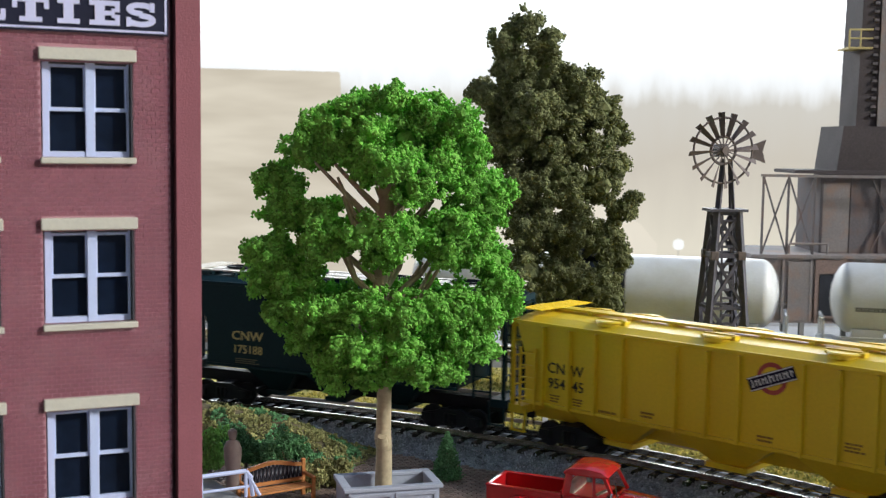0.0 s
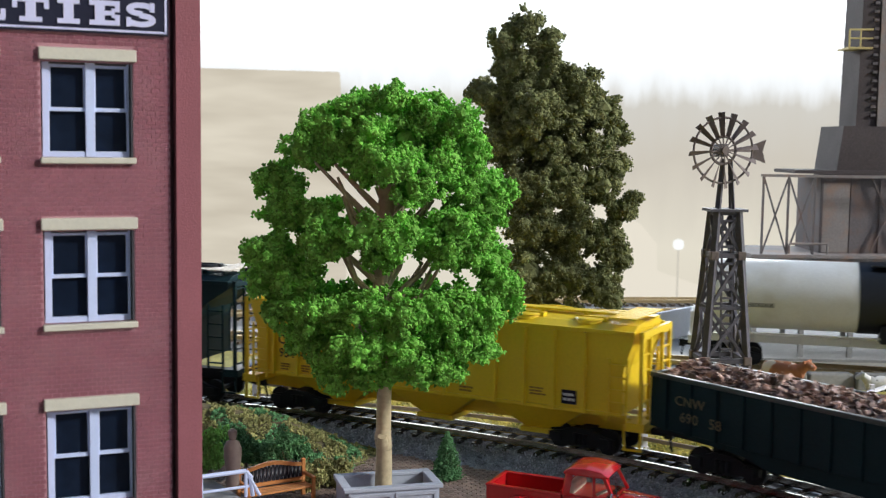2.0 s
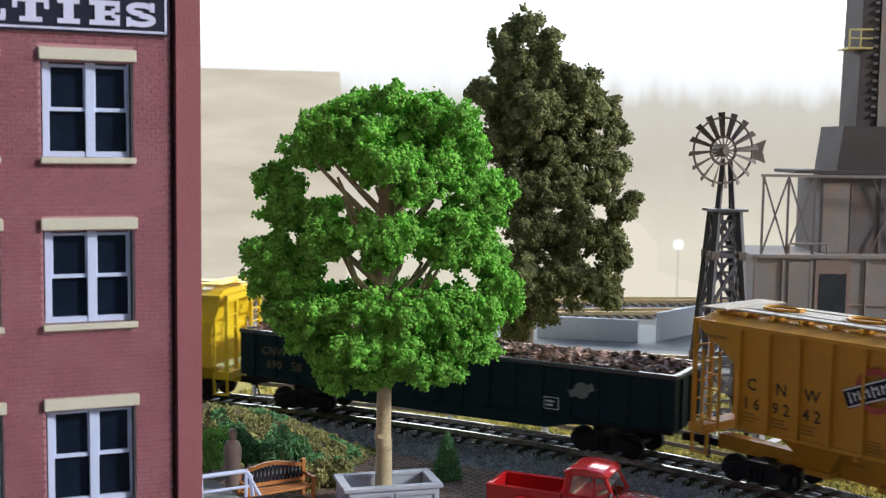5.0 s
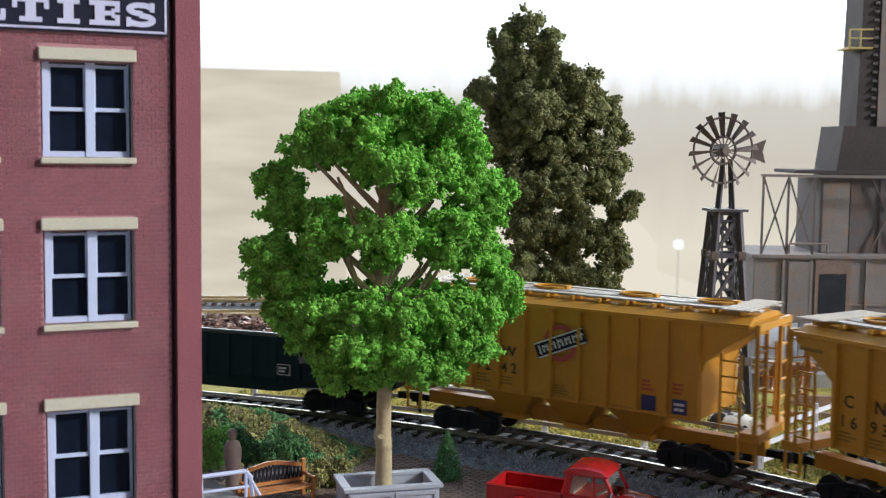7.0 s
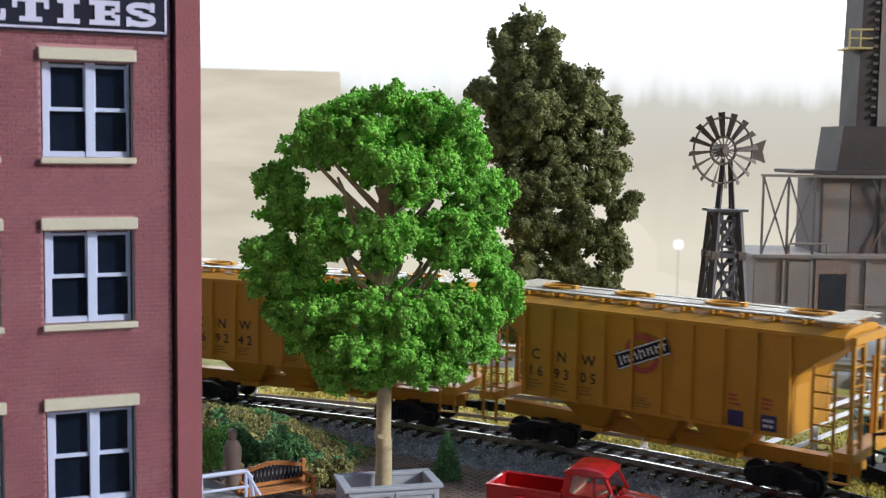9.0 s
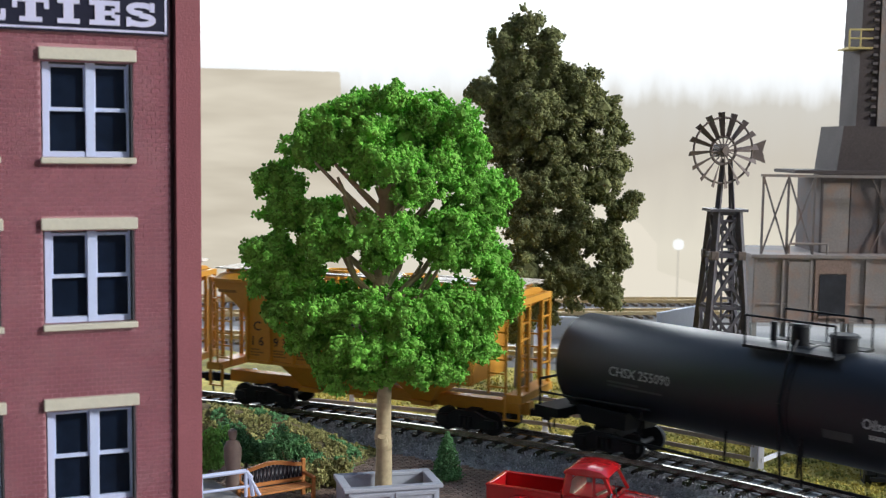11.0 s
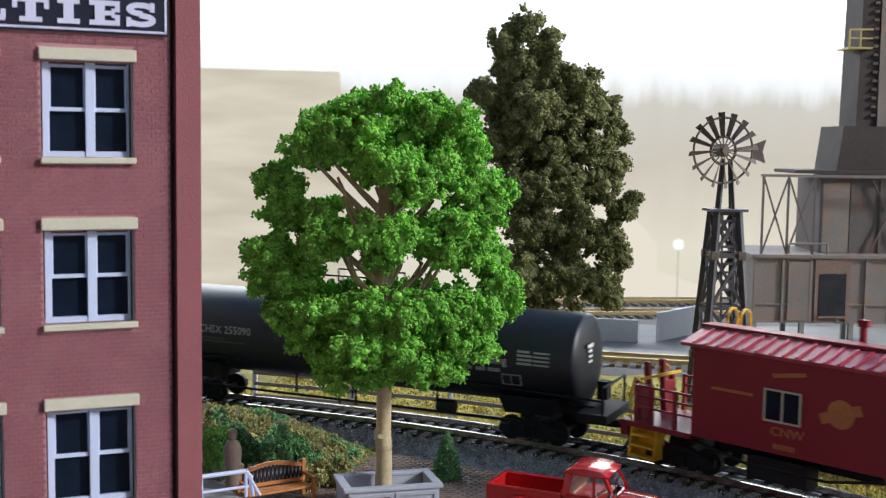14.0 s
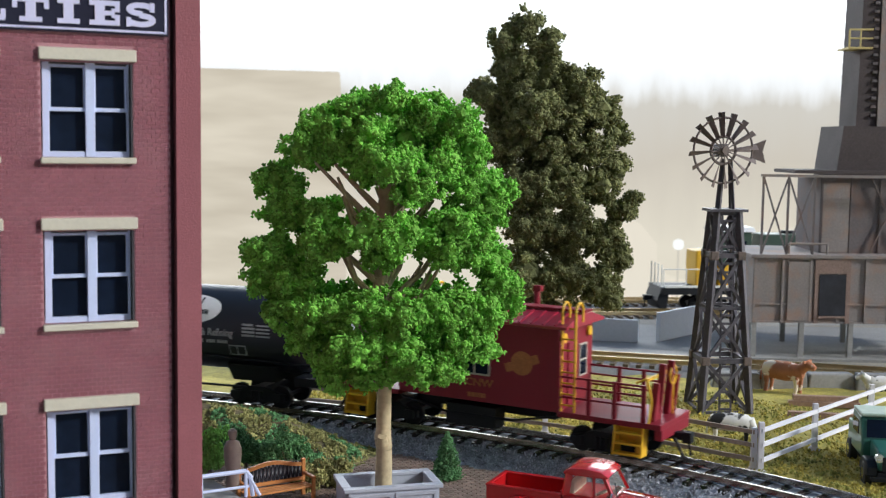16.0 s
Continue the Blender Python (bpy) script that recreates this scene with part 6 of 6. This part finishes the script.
# ---- tower and loading house ----
def tower():
    t = thing("coaling_tower", "weathered grey trackside tower with shed on stilts", "tower", at(179, 680, G))
    w = 130.0
    z0, z1 = 21.5, 59.5
    # lower house, panelled
    part("house_wall", Mb().box((w / 2, 30, (z0 + z1) / 2), (w, 60, z1 - z0)), M_SHED, t)
    for k in range(9):
        part("batten", Mb().box((1 + k * 16, -0.5, (z0 + z1) / 2), (1.4, 1.2, z1 - z0)), M_SHED, t)
    for z in (z0 + 0.6, z0 + 11, z1 - 0.8):
        part("band", Mb().box((w / 2, -0.4, z), (w, 1.0, 0.9)), M_SHED, t)
    part("roof_slab", Mb().box((w / 2, 30, z1 + 0.8), (w + 4, 64, 1.8)), M_SHED, t, "pale weathered flat roof")
    # no hole in the wall: a dark box paints the doorway's inner shade
    part("opening_shade", Mb().box((45.6, -0.7, 38), (15.2, 1.6, 23.6)), M_INSHADE, t, "dark panel standing for the shade inside an unglazed doorway")
    fr = Mb()
    fr.box((36.6, -0.6, 40), (2.4, 1.2, 37)).box((54.6, -0.6, 40), (2.4, 1.2, 37)).box((45.6, -0.65, 54.5), (15.6, 1.2, 8)).box((45.6, -1.0, 25.4), (15.6, 1.8, 1.2))
    part("door_frame", fr, mat("rust_panel", (0.24, 0.17, 0.145), 0.8, 0.2, 900, 0.1, big=60), t, "rust-stained frame")
    part("rust_panel", Mb().box((27, -0.55, 40), (14, 0.8, 34)), M_SHED, t)
    for x, y in ((1.5, 1), (29, 1), (57.5, 1), (86, 1), (115, 1), (15, 56), (34, 56), (72, 56), (110, 56)):
        part("stilt", Mb().box((x, y, z0 / 2), (2.8, 2.8, z0)), M_CONCRETE, t)
    # upper house
    u0, u1 = z1 + 1.7, 106.0
    part("upper_wall", Mb().box((84, 36, (u0 + u1) / 2), (86, 46, u1 - u0)), M_TOWER, t)
    for k in range(5):
        part("upper_batten", Mb().box((42 + k * 17, 12.6, (u0 + u1) / 2), (1.2, 0.8, u1 - u0)), M_TOWER, t)
    part("panel", Mb().box((50, 12.5, 82), (15.4, 0.9, u1 - u0 - 4)), M_SHED, t, "pale steel panel")
    # truss frame
    for x in (4.5, 19, 34):
        part("truss_post", Mb().box((x, 2, (u0 + u1) / 2), (1.2, 1.2, u1 - u0)), M_TOWER, t)
    part("truss_chord", Mb().box((60, 2, u1 + 0.4), (114, 1.6, 1.6)), M_SHED, t)
    for a, b in ((4.5, 19), (19, 34)):
        part("truss_brace", Mb().bar((a, 2, u0), (b, 2, u1), 0.9).bar((b, 2, u0), (a, 2, u1), 0.9), M_TOWER, t)
    for a in (70, 92):
        part("truss_brace", Mb().bar((a, 11, u0), (a + 20, 11, u1), 0.9).bar((a + 20, 11, u0), (a, 11, u1), 0.9), M_TOWER, t)
    part("deck", Mb().box((75, 30, u1 + 2.6), (102, 44, 2.0)), M_STACK, t)
    part("hand_rail", Mb().pipe([(20, 0, z1 + 2), (20, 0, z1 + 8), (42, 0, z1 + 8), (42, 0, z1 + 2)], 0.7), M_SHED, t)
    # head house and stack
    hh = Mb().prism([(49.6, u1), (110, u1), (110, u1 + 29.4), (53.2, u1 + 29.4)], "y", 14, 56)
    part("head_house", hh, M_STACK, t)
    st = Mb().prism([(62, u1 + 29.4), (112, u1 + 29.4), (108, u1 + 150), (64.5, u1 + 150)], "y", 20, 50)
    part("chimney", st, M_STACK, t)
    for k in range(16):
        part("chimney_rib", Mb().box((71.5, 19.4, u1 + 36 + k * 5), (2.6, 1.4, 1.6)), M_TOWER, t)
    part("chute", Mb().box((79.5, 19.2, u1 + 78), (11, 1.0, 97)), M_SHED, t, "pale vertical chute")
    part("catwalk", Mb().box((61, 24, u1 + 74.5), (14, 20, 1.0)), M_LETTERY, t, "pale yellow catwalk")
    part("catwalk_rail", Mb().pipe([(54.5, 15, u1 + 75), (54.5, 15, u1 + 85), (68, 15, u1 + 85)], 0.6).pipe([(54.5, 15, u1 + 80), (68, 15, u1 + 80)], 0.5).pipe([(61, 15, u1 + 75), (61, 15, u1 + 85)], 0.5), M_LETTERY, t)


tower()


# ---- vehicles ----
def wheel_at(v, x, y, r, w=3.2):
    k = thing("wheel", "", "")
    k.parent = v
    part("tyre", Mb().cyl((x, y - w / 2, r), (x, y + w / 2, r), r, n=24), M_RUBBER, k, smooth=True, bevel=0.3)
    part("hub_cap", Mb().cyl((x, y - w / 2 - 0.25, r), (x, y - w / 2 + 0.3, r), r * 0.5, n=18), M_CHROME, k, smooth=True)


def pickup():
    """A rounded old pickup with open bed; local x points to its nose."""
    v = thing("pickup_truck", "glossy red old-style pickup truck with open bed", "truck", at(46.4, 368.4, G, -24) @ Matrix.Scale(0.93, 4))
    W = 9.6
    # bed from x=-33 to -6
    floor = Mb().box((-19.5, 0, 7.0), (27, 2 * W - 2, 1.2))
    part("bed_floor", floor, M_RED, v)
    for y in (-W + 1.0, W - 1.0):
        part("bed_side", Mb().box((-19.5, y, 10.6), (27, 1.1, 7.4)), M_RED, v, bevel=0.3)
        part("bed_rail", Mb().box((-19.5, y, 14.4), (27.4, 1.7, 0.9)), M_RED, v, bevel=0.3)
    part("tail_gate", Mb().box((-32.6, 0, 10.6), (1.1, 2 * W - 3.2, 7.4)).box((-32.6, 0, 14.3), (1.6, 2 * W - 3.2, 0.8)), M_RED, v, bevel=0.25)
    part("bed_front", Mb().box((-6.2, 0, 11.2), (1.1, 2 * W - 3.2, 8.4)), M_RED, v, bevel=0.25)
    for x in (-20,):
        for y in (-W - 0.6, W + 0.6):
            f = Mb()
            pts = [(x + 7.6 * math.cos(a), 5.2 + 7.2 * math.sin(a)) for a in [math.pi * k / 10 for k in range(11)]]
            f.prism(pts + [(x - 5.2, 5.2)] + [(x + 5.4 * math.cos(a), 5.0 + 5.2 * math.sin(a)) for a in [math.pi * (10 - k) / 10 for k in range(11)]], "y", y - 1.6, y + 1.6)
            part("fender", f, M_RED, v, bevel=0.25)
    # cab: lower body and pillars, roof
    part("cab_lower", Mb().box((3.2, 0, 10.0), (17.5, 2 * W - 0.6, 9.6)), M_RED, v, bevel=1.0)
    for y in (-W + 1.1, W - 1.1):
        for x0, x1, wd in ((-4.6, -3.6, 2.4), (5.4, 4.9, 0.9), (12.4, 8.6, 1.1)):
            part("pillar", Mb().bar((x0, y, 14.4), (x1, y * 0.9, 21.6), 1.0, wd), M_RED, v)
    part("cab_back", Mb().box((-4.7, 0, 16.0), (1.0, 2 * W - 3.6, 3.4)).box((-4.3, 0, 20.8), (1.0, 2 * W - 4, 2.0)), M_RED, v)
    roof = Mb().prism([(-5.4, 21.2), (9.6, 21.2), (10.2, 22.0), (7.6, 23.4), (2, 24.1), (-3.4, 23.6), (-5.8, 22.2)], "y", -W + 1.3, W - 1.3)
    part("cab_roof", roof, M_RED, v, bevel=0.7, smooth=True)
    part("windscreen", Mb().add([(12.6, -W + 2.2, 14.6), (12.6, W - 2.2, 14.6), (9.0, W - 2.6, 21.4), (9.0, -W + 2.6, 21.4)], [(0, 1, 2, 3)]), M_GLASS, v, "clear windscreen").visible_shadow = False
    for y in (-W + 1.2, W - 1.2):
        part("side_window", Mb().add([(-3.4, y, 14.6), (11.6, y, 14.6), (8.2, y * 0.92, 21.2), (-3.0, y * 0.92, 21.2)], [(0, 1, 2, 3)]), M_GLASS, v).visible_shadow = False
    part("seat", Mb().box((-0.5, 0, 12.6), (7, 2 * W - 5, 4)).box((-3.0, 0, 16.0), (2.4, 2 * W - 5, 5.4)), M_SEAT, v, "tan bench seat", bevel=0.8)
    part("steering_wheel", Mb().cyl((7.2, -4, 15.4), (7.0, -4, 15.8), 2.4, n=16), M_SEAT, v)
    part("dashboard", Mb().box((10.4, 0, 13.8), (3, 2 * W - 4, 2)), M_RED, v)
    # hood and front fenders
    hood = Mb().prism([(11, 5), (30, 5), (31, 8), (30.4, 12.0), (27, 13.6), (12, 15.0)], "y", -6.4, 6.4)
    part("hood", hood, M_RED, v, bevel=1.2, smooth=True)
    part("hood_trim", Mb().box((21, 0, 14.5), (16, 0.7, 0.8), Matrix.Rotation(0.09, 3, "Y")), M_CHROME, v)
    for y in (-W + 1.0, W - 1.0):
        f = Mb().prism([(13, 4), (31.5, 4), (32, 7.5), (30, 10.6), (24, 11.8), (18, 11.2), (13, 7)], "y", y - 2.6, y + 2.6)
        part("fender", f, M_RED, v, bevel=1.2, smooth=True)
        part("headlight", Mb().cyl((31.4, y, 8.6), (32.6, y, 8.6), 1.7, n=16), M_CHROME, v, smooth=True)
    part("bumper", Mb().box((33.2, 0, 4.8), (1.2, 2 * W + 1, 2.4)), M_CHROME, v, bevel=0.4)
    part("door_handle", Mb().box((-1.5, -W + 0.1, 13.2), (2.2, 0.5, 0.5)), M_CHROME, v)
    part("wiper", Mb().bar((12.2, -4.5, 14.9), (10.6, -1.5, 18.6), 0.3), M_BLACKIRON, v)
    part("mirror", Mb().cyl((12.0, -W - 1.4, 16.4), (12.6, -W - 1.4, 16.4), 1.3, n=14).bar((12, -W + 0.5, 14.6), (12.2, -W - 1.2, 16.2), 0.4), M_CHROME, v)
    part("chassis", Mb().box((0, 0, 4.6), (60, 12, 2.4)), M_BLACKIRON, v)
    for x in (-20, 22.5):
        for y in (-W - 0.2, W + 0.2):
            wheel_at(v, x, y, 4.4)


pickup()


def green_truck():
    v = thing("farm_truck", "small teal-green old truck with pale roof", "truck", at(166.5, 442, G, -98) @ Matrix.Scale(0.88, 4))
    part("cab", Mb().prism([(-11, 9), (10, 9), (10, 17), (6, 25.5), (-9, 26), (-11, 18)], "y", -9.5, 9.5), M_TEAL, v, bevel=0.9)
    part("cab_roof", Mb().box((-1.5, 0, 26.4), (17, 18.6, 1.6)), mat("roof_pale_green", (0.40, 0.50, 0.42), 0.5, 0.08, 500, 0.0), v, bevel=0.6)
    part("windscreen", Mb().add([(10.2, -7.5, 17.6), (10.2, 7.5, 17.6), (7.0, 7.0, 24.6), (7.0, -7.0, 24.6)], [(0, 1, 2, 3)]), M_WINDARK, v)
    for y in (-9.6, 9.6):
        part("side_window", Mb().box((-1.5, y, 20.6), (11, 0.4, 6)), M_WINDARK, v)
    part("hood", Mb().prism([(10, 7), (26, 7), (27, 11), (25, 15.5), (10, 17)], "y", -6, 6), M_TEAL, v, bevel=1.0)
    for y in (-8.2, 8.2):
        part("fender", Mb().prism([(11, 5), (27, 5), (27, 9), (23, 11.4), (16, 11.4), (11, 8)], "y", y - 2.2, y + 2.2), M_BLACKIRON, v, bevel=0.8)
        part("headlight", Mb().cyl((26, y * 0.7, 13), (27.5, y * 0.7, 13), 1.8, n=14), M_CHROME, v, smooth=True)
    part("grille", Mb().box((27.2, 0, 10.5), (0.8, 9, 6)), M_BLACKIRON, v)
    part("bed", Mb().box((-20, 0, 13), (16, 15, 9)), M_TEAL, v, bevel=0.4)
    part("chassis", Mb().box((0, 0, 5.5), (55, 12, 3)), M_BLACKIRON, v)
    part("bumper", Mb().box((29, 0, 4.6), (1.2, 19, 2)), M_BLACKIRON, v, bevel=0.3)
    for x in (20, -20):
        for y in (-9, 9):
            wheel_at(v, x, y * (1 if x > 0 else 0.8), 5.0)


green_truck()


# ---- bench, railing and painted figure ----
def bench():
    b = thing("park_bench", "brown wooden park bench with black lattice back", "bench", at(-55.0, 392.2, G, 33))
    w = 24.0
    for k in range(4):
        part("seat_slat", Mb().box((0, -2.8 + k * 1.7, 5.2), (w, 1.3, 0.7)), M_BENCH, b, bevel=0.1)
    top = Mb()
    prev = None
    for k in range(13):
        x = -w / 2 + w * k / 12
        z = 12.2 + 1.3 * math.cos(x / w * 2 * math.pi) * 0.7
        if prev:
            top.bar(prev, (x, 4.6, z), 1.0, 1.3)
        prev = (x, 4.6, z)
    part("top_rail", top, M_BENCH, b)
    part("lower_rail", Mb().box((0, 4.2, 6.4), (w, 1.0, 1.2)), M_BENCH, b)
    lat = Mb()
    for k in range(16):
        x = -w / 2 + 1.2 + k * 1.45
        lat.bar((x, 4.3, 6.8), (x + 1.3, 4.6, 12.6), 0.5).bar((x + 1.3, 4.3, 6.8), (x, 4.6, 12.6), 0.5)
    part("lattice", lat, M_IRON, b, "black iron lattice panel")
    part("back_panel", Mb().box((0, 4.9, 9.6), (w - 2, 0.4, 5.4)), mat("pale_mesh", (0.45, 0.46, 0.5), 0.7, 0.1, 900, 0.0), b)
    for x in (-w / 2, w / 2):
        e = Mb().box((x, 4.5, 6.6), (1.3, 1.3, 13.2)).box((x, -3.4, 2.6), (1.2, 1.2, 5.2)).box((x, 0.4, 8.4), (1.3, 9, 0.9)).box((x, -3.6, 6.6), (1.1, 1.0, 3.6))
        part("end_frame", e, M_BENCH, b, bevel=0.15)


def porch():
    solo("porch_slab", Mb().box((0, 0, 3.2), (70, 46, 6.4)), M_CONCRETE, "grey concrete porch slab beside the brick building", "platform", kind="structure", bevel=0.3, at=at(-103, 373, G, 33))
    r = thing("porch_railing", "pale painted metal handrail on the porch", "railing", at(-63.3, 379, G + 6.4, 30))
    part("top_bar", Mb().pipe([(-42, 0, 8.6), (0, 0, 8.6), (1.6, 0, 6.5), (2.4, 0, 0)], 0.75, 8), M_WINFRAME, r, smooth=True)
    for x in (-30, -15, 0):
        part("post", Mb().cyl((x, 0, 0), (x, 0, 8.6), 0.6, n=8), M_WINFRAME, r)
    part("low_bar", Mb().cyl((-42, 0, 3.4), (1, 0, 3.4), 0.5, n=8), M_WINFRAME, r)
    part("brace", Mb().pipe([(0.2, 0, 8.2), (4.6, -0.6, 0)], 0.6, 8), M_WINFRAME, r)


def figurine():
    prof = [(1.6, 0), (2.6, 0.4), (2.4, 5), (2.8, 9.5), (3.2, 12), (3.3, 15), (2.4, 17.4), (1.1, 18.2), (1.3, 18.8), (1.7, 20), (1.6, 21.4), (0.5, 22.2)]
    m = Mb().lathe(prof, 16)
    m.v = [(x, y * 0.75, z) for x, y, z in m.v]
    solo("figurine", m, M_FIGDARK, "small plain painted statuette standing at the porch railing", "statuette", smooth=True, at=at(-69.0, 387, G + 6.4) @ Matrix.Scale(0.93, 4))


bench()
porch()
figurine()


# ---- bricks of the front wall ----
def bricks():
    rng = random.Random(3)
    bw, bh, pitch_x, pitch_z = 1.64, 0.77, 1.80, 0.95
    me = Mb().box((0, 0, 0), (bw, 0.5, bh), taper=0.97).mesh("brick", M_BRICK)
    holes = [(x - WIN_W / 2 - 0.2, x + WIN_W / 2 + 0.2, bot - 1.5, top + 3.0) for x in WIN_X for top, bot in WIN_Z] + [(-66, -6.5, 135.6, 150.4)]
    joined, count, row, z = Mb(), 0, 0, 34.0
    while z < 152:
        free = [(-60.0, -6.7)]
        for a, b, c, d in holes:
            if c < z + bh / 2 and z - bh / 2 < d:
                free = [q for lo, hi in free for q in ((lo, min(hi, a)), (max(lo, b), hi)) if q[1] - q[0] > 0.3]
        x = -61.0 + (pitch_x / 2 if row % 2 else 0)
        while x < -5.0:
            for lo, hi in free:
                u, w = max(x - bw / 2, lo), min(x + bw / 2, hi)
                if w - u > 0.35:
                    y = 0.12 + rng.uniform(-0.03, 0.03)
                    if w - u > bw - 0.01 and 98.0 < z < 108 and x > -45 and count < 300:
                        share("brick", me, BUILDING, at(x, y, z))
                        count += 1
                    else:
                        joined.box(((u + w) / 2, y, z), (w - u, 0.5, bh), taper=0.97)
            x += pitch_x
        z += pitch_z
        row += 1
    tagged(part("brickwork", joined, M_BRICK, BUILDING, "rows of small red bricks"), kind="stuff")


bricks()
motions()
